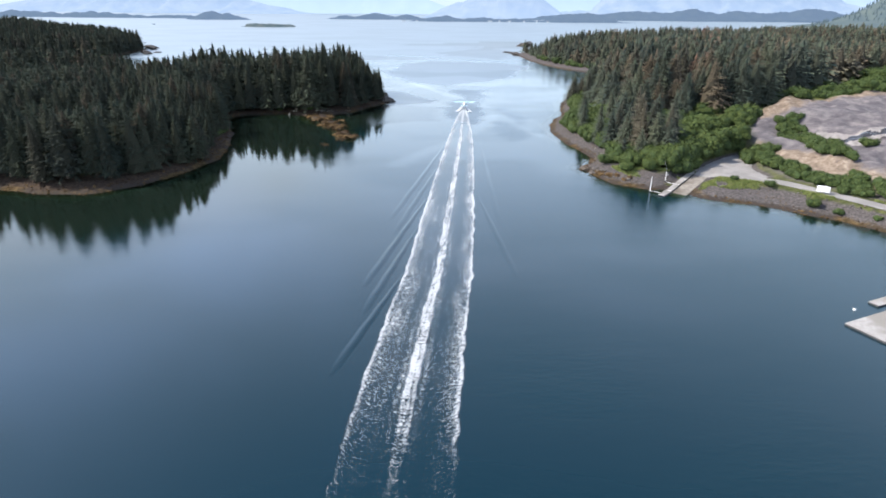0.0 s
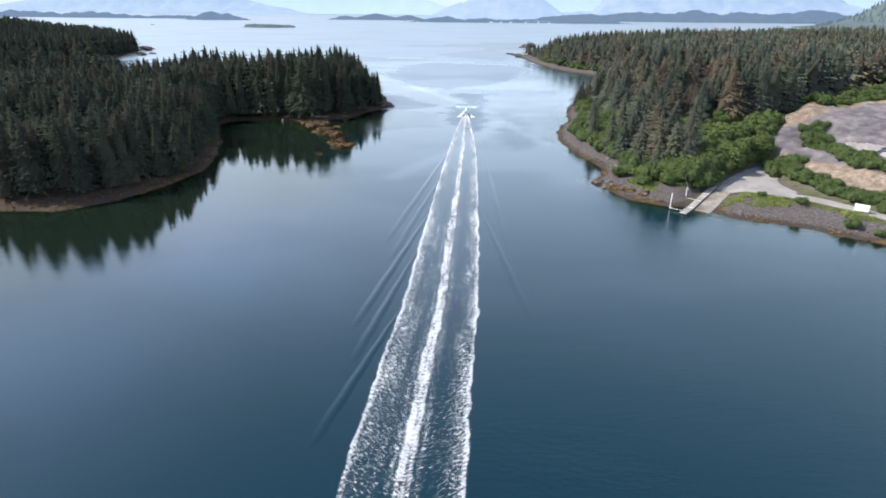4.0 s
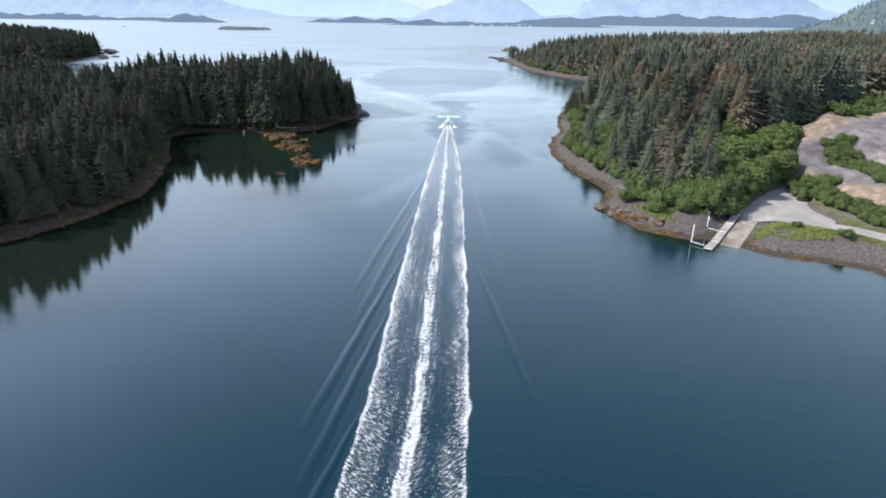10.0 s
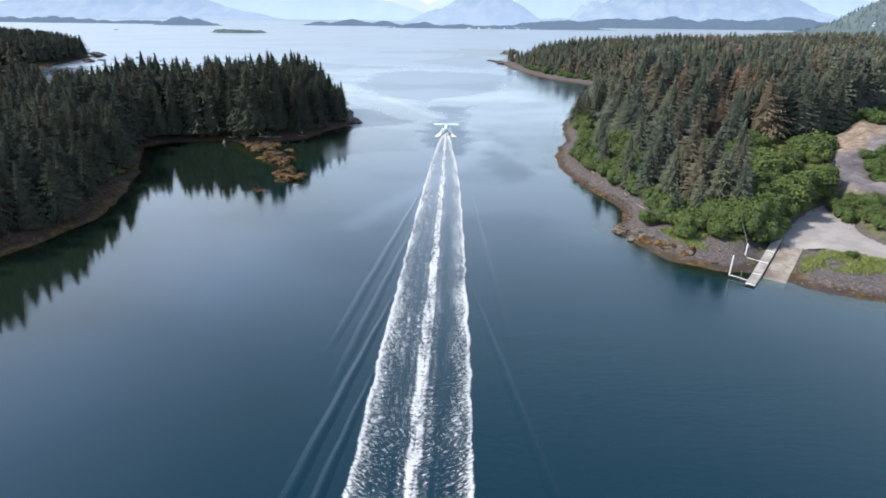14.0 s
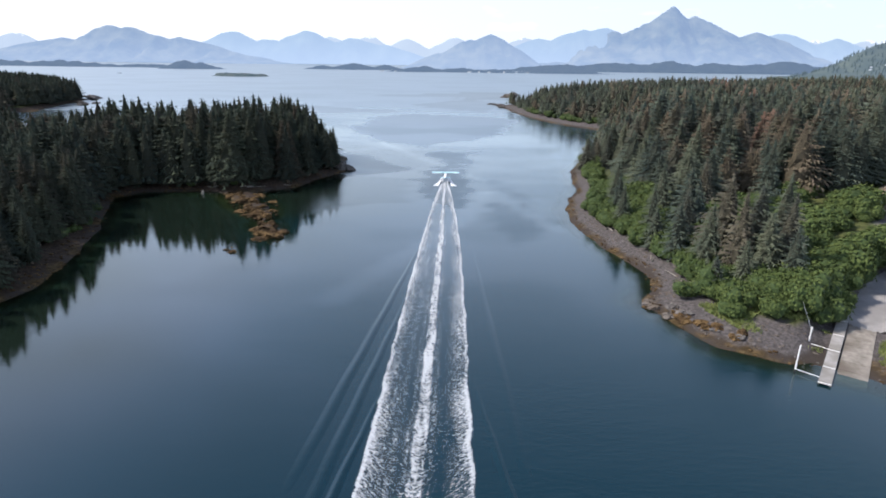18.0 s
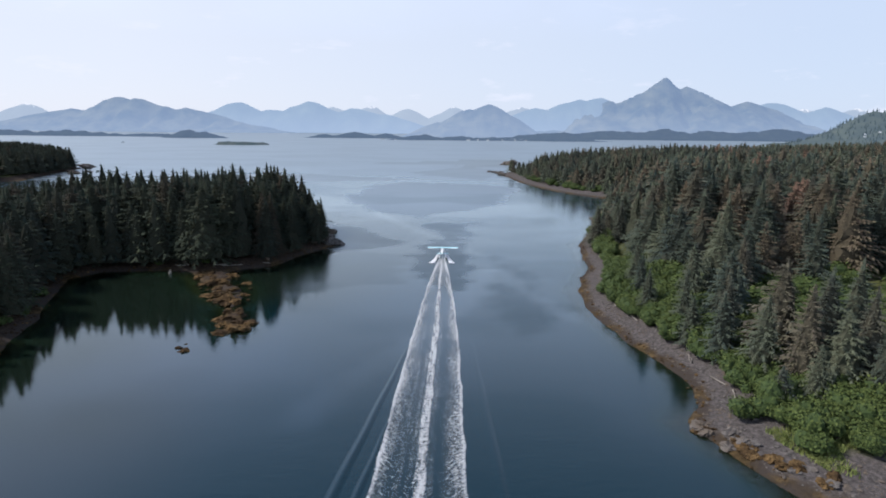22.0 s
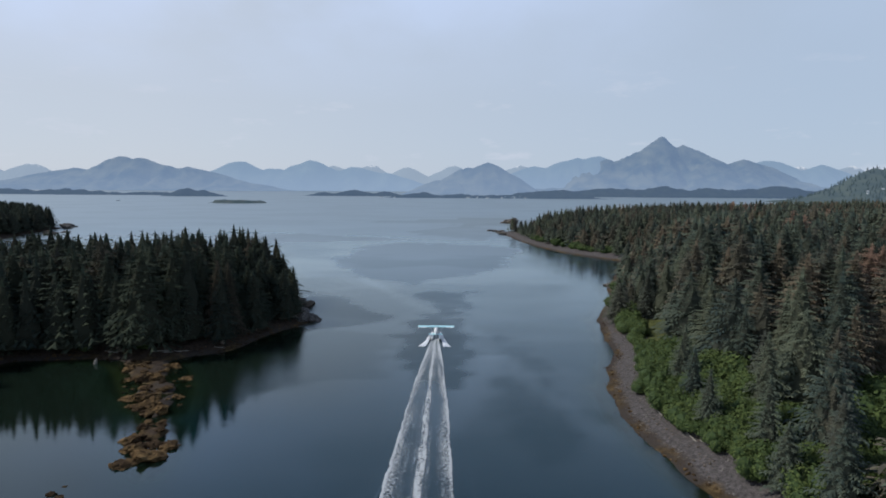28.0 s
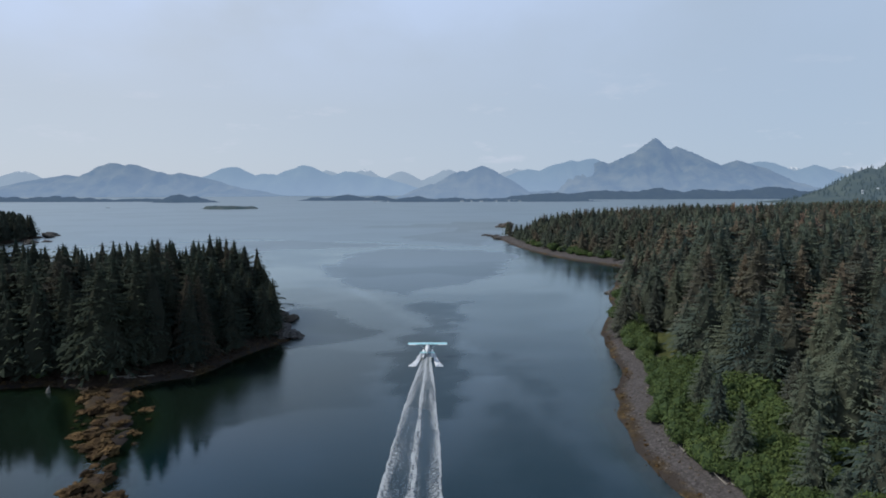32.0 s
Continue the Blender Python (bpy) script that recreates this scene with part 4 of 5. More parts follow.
# ---- shrubs ----
def shrub_mesh(rng, lobes, leaves, leaf):
    """A mound of leaf clumps round a solid core, coloured dark for the shade inside."""
    V, F, cv, cf = [], [], [], []
    cells = [(rng.uniform(-1.5, 1.5) * (k > 0), rng.uniform(-1.5, 1.5) * (k > 0), rng.uniform(0.9, 1.9), rng.uniform(0.9, 1.5)) for k in range(lobes)]
    for cx, cy, cz, cr in cells:
        for _ in range(leaves // lobes):
            u, a = rng.uniform(-0.45, 1), rng.random() * 6.283
            q = math.sqrt(1 - u * u)
            n = Vector((q * math.cos(a), q * math.sin(a), u))
            p = Vector((cx, cy, cz)) + n * cr * rng.uniform(0.82, 1.12)
            if p.z < 0.05:
                continue
            n = (n + Vector((rng.uniform(-0.7, 0.7), rng.uniform(-0.7, 0.7), rng.uniform(-0.3, 0.9)))).normalized()
            t = n.orthogonal().normalized()
            t = (t * math.cos(a * 7) + n.cross(t) * math.sin(a * 7))
            w = n.cross(t)
            s = leaf * rng.uniform(0.6, 1.3)
            b = len(V)
            V += [p - t * s, p + w * s * 0.6 - n * 0.1 * s, p + t * s, p - w * s * 0.6 - n * 0.1 * s]
            F += [(b, b + 1, b + 2), (b, b + 2, b + 3)]
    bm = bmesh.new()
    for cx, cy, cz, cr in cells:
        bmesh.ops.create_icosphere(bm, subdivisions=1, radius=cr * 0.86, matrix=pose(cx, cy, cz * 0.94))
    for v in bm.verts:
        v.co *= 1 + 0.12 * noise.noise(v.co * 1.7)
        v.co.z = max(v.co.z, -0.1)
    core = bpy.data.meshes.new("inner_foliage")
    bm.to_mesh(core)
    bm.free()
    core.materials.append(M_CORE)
    return mesh_np("leaves", [tuple(v) for v in V], F, M_ALDER), core


def stem_mesh(rng):
    bm = bmesh.new()
    for k in range(5):
        a = k * 1.26 + rng.random()
        rod((0.1 * math.cos(a), 0.1 * math.sin(a), -0.2), (0.9 * math.cos(a), 0.9 * math.sin(a), 1.6), 0.07, 0.03, 5, bm)
    me = bpy.data.meshes.new("stems")
    bm.to_mesh(me)
    bm.free()
    me.materials.append(M_BARK)
    return me


SHRUBS = [(*shrub_mesh(rng, 9 + k % 3, 1500, 0.165), stem_mesh(rng)) for k in range(5)]


LIGHT = [shrub_mesh(rng, 7, 620, 0.25) for _ in range(3)]


def shrub(x, y, s, tall=1.0, label="bright green leafy alder shrub above the beach", group="alders on the east shore", name="alder_shrub"):
    lv, co, st = SHRUBS[rng.randrange(5)]
    ob = thing(name, label, "shrub", Matrix.Translation((x, y, ground_z(x, y) - 0.15)) @ pose(0, 0, 0, 0, 0, rng.uniform(0, 360)), group)
    ob.scale = (s, s, s * tall)
    part("leaves", lv, M_ALDER, ob)
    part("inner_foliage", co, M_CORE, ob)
    part("stems", st, M_BARK, ob)
    return ob


def near_line(line, spacing, width, seed):
    """Places along a broken line, jittered to both sides."""
    r, out = random.Random(seed), []
    for (x0, y0), (x1, y1) in zip(line, line[1:]):
        L = math.hypot(x1 - x0, y1 - y0)
        for i in range(max(1, int(L / spacing))):
            t = (i + r.random()) / max(1, int(L / spacing))
            o = r.uniform(-width, width)
            out.append((x0 + (x1 - x0) * t - (y1 - y0) / L * o, y0 + (y1 - y0) * t + (x1 - x0) / L * o))
    return out


sx, sy = scatter(EAST, 3.3, 12, 38, 125, 180, 345)
sz, sq, sdw, sde, sdf = heights(sx, sy)
band = (sde > 7.0) & (sde < np.where(sy > 300, 11.5, 29)) & (sy > 190)
block = signed(ALDERS, sx, sy) > 0
ok = (band | block) & (signed(LOT, sx, sy) < -1.5) & (edge_distance(ROAD, sx, sy, False) > 5) & (sde > 7.0)
first = ok & (sde < 14) & (sy < 300)
for x, y, b in zip(sx[first], sy[first], block[first]):
    shrub(x, y, rng.uniform(0.95, 1.45) * (1.12 if b else 1.0), rng.uniform(0.85, 1.3))
# the thicket grows in long humps with dark gaps between
row, run = 0.8 * sy - 0.6 * sx + 1.5 * fbm(sx, sy, 16, 2, 89), 0.8 * sx + 0.6 * sy
gap = (np.cos(6.283 * (row - 115) / 19) < -0.25) & (run > 175 + (row - 115) * 1.6) & (row > 115)
rest = ok & ~first & ~(block & gap)
for which, name, label, m in ((0, "alder_thicket", "dense bright green alder thicket on the slope", M_ALDER), (1, "thicket_shade", "solid dark cores standing for shade inside the alder thicket", M_CORE)):
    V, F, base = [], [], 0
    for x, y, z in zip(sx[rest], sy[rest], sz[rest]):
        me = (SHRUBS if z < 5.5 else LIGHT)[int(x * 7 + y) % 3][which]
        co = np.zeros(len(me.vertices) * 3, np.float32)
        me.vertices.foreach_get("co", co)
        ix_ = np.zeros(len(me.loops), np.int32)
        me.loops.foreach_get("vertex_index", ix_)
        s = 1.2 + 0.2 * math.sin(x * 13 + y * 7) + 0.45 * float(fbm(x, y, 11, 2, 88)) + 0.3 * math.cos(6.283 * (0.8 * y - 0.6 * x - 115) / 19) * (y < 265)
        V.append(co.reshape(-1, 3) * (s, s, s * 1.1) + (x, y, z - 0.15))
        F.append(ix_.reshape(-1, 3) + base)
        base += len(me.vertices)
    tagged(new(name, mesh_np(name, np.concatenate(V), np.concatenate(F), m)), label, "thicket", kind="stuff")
lx, ly = scatter(EAST, 5.0, 14, 40, 190, 345, 720)
lz, _, _, lde, _ = heights(lx, ly)
strip = (lde > np.where(ly < 450, 4, 8)) & (lde < np.where(ly < 450, 8, 15)) & (fbm(lx, ly, 30, 2, 86) > np.where(ly < 450, -0.25, 0.15))
mx_, my_ = scatter(SLOPE, 5.5, 15, 110, 260, 255, 370)
mz_ = heights(mx_, my_)[0]
ix2, iy2 = scatter(EAST, 4.2, 16, 45, 120, 190, 332)
iz2, _, _, ide2, _ = heights(ix2, iy2)
open_ = (ide2 > 27) & (ide2 < 50) & (fbm(ix2, iy2, 15, 2, 90) + 0.02 * (ide2 - 30) < -0.16) & (signed(QUARRY, ix2, iy2) < -3) & (signed(LOT, ix2, iy2) < -3)
tuft = (signed(SLOPE, mx_, my_) > -2) & (fbm(mx_, my_, 22, 3, 87) > 0.02)
lx, ly, lz = np.concatenate([lx[strip], mx_[tuft], ix2[open_]]), np.concatenate([ly[strip], my_[tuft], iy2[open_]]), np.concatenate([lz[strip], mz_[tuft], iz2[open_]])
for which, name, label, m in ((0, "alder_thicket", "green alder thicket behind the farther beach", M_ALDER), (1, "thicket_shade", "solid dark cores standing for shade inside the farther thicket", M_CORE)):
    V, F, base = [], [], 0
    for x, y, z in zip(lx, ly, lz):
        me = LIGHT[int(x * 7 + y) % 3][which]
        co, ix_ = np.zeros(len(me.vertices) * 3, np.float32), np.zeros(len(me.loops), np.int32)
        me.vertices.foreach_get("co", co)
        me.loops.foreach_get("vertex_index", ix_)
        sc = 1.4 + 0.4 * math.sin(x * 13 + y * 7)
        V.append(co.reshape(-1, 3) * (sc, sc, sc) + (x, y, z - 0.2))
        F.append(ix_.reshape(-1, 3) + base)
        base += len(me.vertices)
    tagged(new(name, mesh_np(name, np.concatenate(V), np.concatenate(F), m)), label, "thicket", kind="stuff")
print("shrubs", first.sum(), rest.sum())
HEDGE_A = [(98.4, 214.6), (98, 200), (98.5, 189), (100, 180.5), (106, 172), (112, 163), (122, 152), (140, 138)]
HEDGE_B = [(119.7, 237.7), (117, 217.3), (115, 200), (113, 186)]
for line, sp, wd, s0 in ((HEDGE_A, 1.1, 3.4, 1), (HEDGE_B, 0.95, 3.2, 2), ([(122, 270), (136, 284), (147, 291), (156, 288), (180, 304)], 1.0, 5, 5)):
    for x, y in near_line(line, sp, wd, s0):
        shrub(x, y, rng.uniform(0.85, 1.2), rng.uniform(0.8, 1.05), "low green alder shrub on the quarry bank", "alders by the road")
for x, y, s in ((79.2, 178.2, 0.55), (86.8, 172.6, 0.75), (93.6, 160.2, 0.9), (98, 155.6, 0.6), (113, 177, 0.8), (126.5, 197, 1.0), (129.5, 199, 0.9), (104, 165.5, 0.8), (104.6, 149.8, 0.5)):
    shrub(x, y, s, 1.0, "small round green bush on the roadside bank", "roadside bushes", "bush")
for x, y in near_line([(-98, 226), (-104, 246), (-113, 266)], 5, 2, 8) + [(-96, 299), (-80, 299)]:
    shrub(x - 6, y, rng.uniform(0.6, 0.9), 1.0, "dull green shrub under the spruces", "shrubs on the west shore")


# ---- road, lot, ramp ----
def flat_patch(name, poly, material, label, category, lift, step=0.5):
    xs, ys = [p[0] for p in poly], [p[1] for p in poly]
    fx, fy, ff = sheet(np.arange(min(xs), max(xs), step), np.arange(min(ys), max(ys), step))
    cx, cy = fx[ff].mean(1), fy[ff].mean(1)
    ff = ff[signed(poly, cx, cy) + 0.5 * fbm(cx, cy, 2.5, 2, 19) > 0]
    fz = 2.35 + 1.15 * sstep(-fy, -190, -172) + lift + 0.03 * fbm(fx, fy, 6, 2, 18)
    up, side = (fx - 54.9) * 0.586 + (fy - 170.4) * 0.810, (fx - 54.9) * 0.810 - (fy - 170.4) * 0.586
    fz = np.minimum(fz, -0.46 + 0.085 * up + 0.3 * np.maximum(0, np.abs(side - 4.1) - 2.6))  # meets the head of the ramp
    fz = np.maximum(fz, heights(fx, fy)[0] + 0.05)
    ob = new(name, mesh_np(name, np.stack([fx, fy, fz], 1), ff, material, True))
    return tagged(ob, label, category, kind="structure")


flat_patch("gravel_lot", LOT, M_GRAVEL, "pale grey gravel turning area above the boat ramp", "lot", 0.07)


def draped(name, poly, material, label, category, lift):
    """A thin sheet laid over uneven ground."""
    xs, ys = [p[0] for p in poly], [p[1] for p in poly]
    fx, fy, ff = sheet(np.arange(min(xs), max(xs), 0.6), np.arange(min(ys), max(ys), 0.6))
    cx, cy = fx[ff].mean(1), fy[ff].mean(1)
    ff = ff[signed(poly, cx, cy) + 1.2 * fbm(cx, cy, 4, 3, 20) > 0]
    fz = heights(fx, fy)[0]
    ob = new(name, mesh_np(name, np.stack([fx, fy, fz + lift], 1), ff, material, True))
    return tagged(ob, label, category, kind="structure")


M_SILT = speckled("pale_dried_silt", (0.17, 0.16, 0.155), (0.28, 0.268, 0.26), 0.6, 0.95, 0.2, 0.02, big=(0.24, 0.22, 0.21), spec=0.1)
M_POOL = mat("muddy_pool_water", (0.03, 0.03, 0.032), 0.12)[0]
draped("silt_flat", [(117, 224.5), (125, 223.5), (129, 216), (137, 213.5), (143, 214), (143, 207), (131, 203.5), (124, 207), (119.5, 215)], M_SILT, "pale dried silt round a quarry pool", "silt", 0.3)
draped("quarry_pool", [(126, 213), (134, 211.5), (142, 212), (142, 208.5), (131, 206.5), (126, 209)], M_POOL, "shallow dark pool on the quarry floor", "pool", 0.36)
bm = bmesh.new()
rows = []
line = []
for (x0, y0), (x1, y1) in zip(ROAD, ROAD[1:]):
    n = max(2, int(math.hypot(x1 - x0, y1 - y0) / 2))
    line += [(x0 + (x1 - x0) * i / n, y0 + (y1 - y0) * i / n) for i in range(n)]
for i, (x, y) in enumerate(line):
    a, b = line[max(0, i - 2)], line[min(len(line) - 1, i + 2)]
    dx, dy = b[0] - a[0], b[1] - a[1]
    L = math.hypot(dx, dy)
    rows.append([bm.verts.new((x - dy / L * w, y + dx / L * w, ground_z(x, y) + 0.17 - 0.012 * w * w)) for w in (-2.6, -1.4, 0, 1.4, 2.6)])
for a, b in zip(rows, rows[1:]):
    for i in range(4):
        bm.faces.new((a[i], b[i], b[i + 1], a[i + 1]))
tagged(part("road", bm, M_GRAVEL), "pale grey gravel road along the shore", "road", kind="structure")

RX, RY = Vector((0.586, 0.810, 0)), Vector((0.810, -0.586, 0))  # along the ramp uphill, across it
FOOT = Vector((54.9, 170.4, 0))


def along(d, w, z):
    v = FOOT + RX * d + RY * w
    return (v.x, v.y, z)


ramp_ob = thing("boat_ramp", "pale concrete boat ramp running into the water", "ramp", kind="structure")
for k in range(10):
    d0, d1 = 1.5 + k * 3.05, 1.5 + (k + 1) * 3.05 - 0.06
    zs = [-0.50 + 0.085 * d for d in (d0, d1)]
    rings = [[along(d, w, z) for w, z in ((2.0, zz), (6.2, zz), (6.2, zz - 0.9), (2.0, zz - 0.9))] for d, zz in zip((d0, d1), zs)]
    part("slab", loft(rings), M_CONCRETE, ramp_ob)

float_ob = thing("boarding_float", "long weathered grey timber boarding float beside the ramp", "dock")
for k in range(5):
    d0, d1 = k * 6.2, k * 6.2 + 6.12
    z0, z1 = 0.42 + max(0, d0 - 6.2) * 0.085, 0.42 + max(0, d1 - 6.2) * 0.085
    sec = part("deck", loft([[along(d, w, z) for w, z in ((0, zz), (1.75, zz), (1.75, zz - 0.14), (0, zz - 0.14))] for d, zz in ((d0, z0), (d1, z1))]), M_DECK, float_ob)
    part("end_trim", loft([[along(d, w, z) for w, z in ((0.0, z0 + 0.03), (1.75, z0 + 0.03), (1.75, z0 - 0.1), (0.0, z0 - 0.1))] for d in (d0 + 0.01, d0 + 0.22)]), M_WHITE, sec, "white painted edge board")
    for w in (-0.05, 1.55):
        part("side_float", loft([[along(d, ww, z) for ww, z in ((w, zz - 0.1), (w + 0.25, zz - 0.1), (w + 0.25, zz - 0.5), (w, zz - 0.5))] for d, zz in ((d0 + 0.1, z0), (d1 - 0.1, z1))]), M_FLOAT, float_ob, "black float under the deck")
for (x, y), top in (((53.4, 174.2), 4.6), ((60.2, 182.9), 3.8)):
    ob = thing("mooring_pile", "tall white painted steel pile holding the float", "pile", Matrix.Translation((x, y, 0)), "white piles")
    bm = rod((0, 0, -2.5), (0.12, 0.05, top), 0.12, 0.11, 12)
    part("pile_shaft", bm, M_WHITE, ob)
    part("cap", rod((0.12, 0.05, top), (0.12, 0.05, top + 0.12), 0.135, 0.04, 12), M_WHITE, ob)
    part("base_sleeve", rod((0, 0, -1.2), (0.01, 0, 0.45), 0.17, 0.17, 10), M_RUBBER, ob, "dark weed-stained sleeve")
    d = (Vector((x, y, 0)) - FOOT).dot(RX)
    e = Vector(along(d - 0.5, 0, 0.5 if d < 10 else 0.9)) - Vector((x, y, 0))
    part("mooring_pipe", rod((0, 0, 0.5 if d < 10 else 0.9), e, 0.06, 0.06, 8), M_WHITE, ob, "white pipe reaching to the float")
ob = thing("leaning_pole", "thin pale pole leaning over the grass by the ramp", "pole", Matrix.Translation((61.0, 186.2, ground_z(61, 186.2))))
part("pole_shaft", rod((0.3, -1.8, -0.3), (-0.6, 1.0, 4.2), 0.035, 0.025, 8), M_STEEL, ob)
part("foot_plate", box(0.4, 0.4, 0.08, 0.3, -1.8, -0.1), M_STEEL, ob)

# floating dock by the start of the run
dock = thing("floating_dock", "wide weathered grey timber floating dock", "dock", pose(67.3, 95.6, 0, 0, 0, 28))
part("frame", box(13, 11, 0.42, 6.5, -5.4, -0.1, 0.04), M_FLOAT, dock, "dark tyre-edged float frame")
for k in range(36):
    me_w = 13 / 36
    part("plank", box(me_w - 0.025, 11.06, 0.07, (k + 0.5) * me_w, -5.4, 0.33, 0.01), M_DECK, dock)
for k in range(12):
    part("fender", rod((0.6 + k * 1.05, -10.98, 0.02), (1.3 + k * 1.05, -10.98, 0.02), 0.16, 0.16, 8), M_RUBBER, dock, "black rubber fender")
finger = thing("floating_dock", "narrow weathered grey timber finger float", "dock", pose(76.4, 104.6, 0, 0, 0, 28))
part("frame", box(10, 1.9, 0.4, 5, -0.9, -0.1, 0.04), M_FLOAT, finger)
for k in range(26):
    part("plank", box(10 / 26 - 0.025, 1.96, 0.07, (k + 0.5) * 10 / 26, -0.9, 0.31, 0.01), M_DECK, finger)
buoy = thing("mooring_buoy", "small white round mooring buoy on the water", "buoy", pose(72.2, 101.6, 0))
bm = bmesh.new()
bmesh.ops.create_uvsphere(bm, u_segments=14, v_segments=8, radius=0.28, matrix=pose(0, 0, 0.1) @ Matrix.Diagonal((1, 1, 0.9, 1)))
part("ball", bm, M_WHITE, buoy)
part("ring", rod((0, 0, 0.3), (0, 0, 0.48), 0.05, 0.03, 8), M_STEEL, buoy)

# white box trailer
TR = 0.82
tr = thing("box_trailer", "white enclosed box trailer parked on the gravel roadside", "trailer", pose(98.2, 165.2, ground_z(98.2, 165.2) + 0.1, 0, 0, -32))
tr.scale = (TR, TR, TR)
part("body", box(3.9, 2.0, 1.75, 0, 0, 0.55, 0.06), M_WHITE, tr)
part("roof_cap", box(3.94, 2.04, 0.07, 0, 0, 2.28, 0.03), M_WHITE, tr)
part("rear_door", box(0.05, 1.7, 1.55, 1.96, 0, 0.65, 0.015), M_WHITE, tr)
part("drawbar", box(1.3, 0.12, 0.12, -2.5, 0, 0.45, 0.02), M_STEEL, tr)
part("jack_leg", rod((-2.9, 0, 0), (-2.9, 0, 0.6), 0.05, 0.05, 8), M_STEEL, tr)
for x in (-0.45, 0.45):
    for y in (-1.0, 1.0):
        w = part("wheel", rod((x, y - 0.1, 0.36), (x, y + 0.1, 0.36), 0.36, 0.36, 16), M_RUBBER, tr)
        part("rim", rod((x, y - 0.12, 0.36), (x, y + 0.12, 0.36), 0.2, 0.2, 12), M_STEEL, w)


# ---- rocks, driftwood, grass ----
def rock_mesh(rng, material, name="rock"):
    bm = bmesh.new()
    bmesh.ops.create_icosphere(bm, subdivisions=3, radius=1)
    o = Vector((rng.random() * 50, rng.random() * 50, rng.random() * 50))
    for v in bm.verts:
        n = noise.noise(v.co * 1.1 + o) * 0.6 - abs(noise.noise(v.co * 2.3 + o)) * 0.8 + abs(noise.noise(v.co * 4.5 + o)) * 0.35
        v.co *= 1.05 + n
        v.co.z *= 0.72
        for ax in range(3):
            v.co[ax] = round(v.co[ax] * 3.2) / 3.2 * 0.45 + v.co[ax] * 0.55
    me = bpy.data.meshes.new(name)
    bm.to_mesh(me)
    bm.free()
    me.materials.append(material)
    return me


ROCKS = [rock_mesh(rng, M_ROCK) for _ in range(6)]
WEEDY = [rock_mesh(rng, M_WEEDROCK) for _ in range(6)]


def rock(x, y, s, meshes, label, group, sink=0.3, flat=1.0):
    ob = new("rock", meshes[rng.randrange(len(meshes))])
    ob.matrix_basis = Matrix.Translation((x, y, max(-0.3, ground_z(x, y)) + s * (0.35 - sink))) @ pose(0, 0, 0, rng.uniform(-12, 12), rng.uniform(-12, 12), rng.uniform(0, 360)) @ Matrix.Diagonal((s * rng.uniform(0.8, 1.4), s, s * flat * rng.uniform(0.7, 1.1), 1))
    return tagged(ob, label, "rock", group)


# reef off the west point
for k in range(330):
    x, y = rng.uniform(-84, -50), rng.uniform(235, 291)
    if inside(REEF, np.array([x]), np.array([y]))[0]:
        rock(x, y, 0.4 + 1.5 * rng.random() ** 2.5, WEEDY, "ochre weed-covered rock of the tidal reef", "reef rocks", 0.25, 0.8)
for x, y, s in ((-53, 242, 2.3), (-56, 238.5, 1.8), (-51.5, 246, 1.6), (-57.5, 244, 2.0), (-60, 247, 1.5), (-54.5, 245.5, 1.4), (-61.5, 229, 0.8), (-59.4, 227.2, 1.1), (-61, 231.5, 0.5)):
    rock(x, y, s, WEEDY, "large brown rock at the end of the tidal reef", "reef rocks", 0.2, 0.85)
# dark ledges at the tip of the west point
for x, y, s in ((-52.5, 343, 2.6), (-55, 341, 3.0), (-57, 345, 3.2), (-50.4, 341.5, 1.6), (-58, 350, 3.0), (-61, 364, 3.2), (-59.5, 368, 2.2), (-60, 338, 2.4), (-62, 356, 3.2)):
    rock(x, y, s, ROCKS, "dark broken ledge rock at the point's tip", "ledges at the point", 0.1, 1.0)
# ochre ledge on the east shore
for k in range(34):
    t = rng.random()
    x, y = 36 + 14 * t + rng.uniform(-1.2, 2.4), 200 - 19 * t + rng.uniform(-1.0, 1.5)
    rock(x, y, rng.uniform(0.3, 1.15), WEEDY if rng.random() < 0.55 else ROCKS, "ochre and grey ledge rock at the water line", "ledge rocks", 0.2, 0.8)
for x, y, s in ((70, 422, 2.0), (72, 425, 2.4), (67.5, 421, 1.4), (55, 867, 6.0), (62, 869, 5.0), (48, 866, 3.0), (60, 866, 7.0), (36, 722, 3.0), (31, 735, 2.4), (26, 741, 2.0), (38, 700, 3.0)):
    rock(x, y, s, ROCKS, "dark rock standing out of the water", "sea rocks", 0.15, 0.8)

for x, y, sz in ((-371, 655, 4), (-378, 668, 5), (-372, 678, 3.5), (-400, 722, 5), (-412, 742, 6), (-424, 756, 5), (-432, 764, 4), (-418, 750, 4), (33, 738, 3), (29, 748, 2.2), (40, 742, 2.6)):
    rock(x, y, sz, ROCKS, "dark ledge rock at the headland's tip", "headland ledges", 0.15, 0.55)

# cobbles on the beaches: too many to count
r11 = np.random.RandomState(11)
bm = bmesh.new()
bmesh.ops.create_icosphere(bm, subdivisions=1, radius=1)
bm.verts.ensure_lookup_table()
ico_v = np.array([v.co[:] for v in bm.verts])
ico_f = np.array([[v.index for v in f.verts] for f in bm.faces])
bm.free()


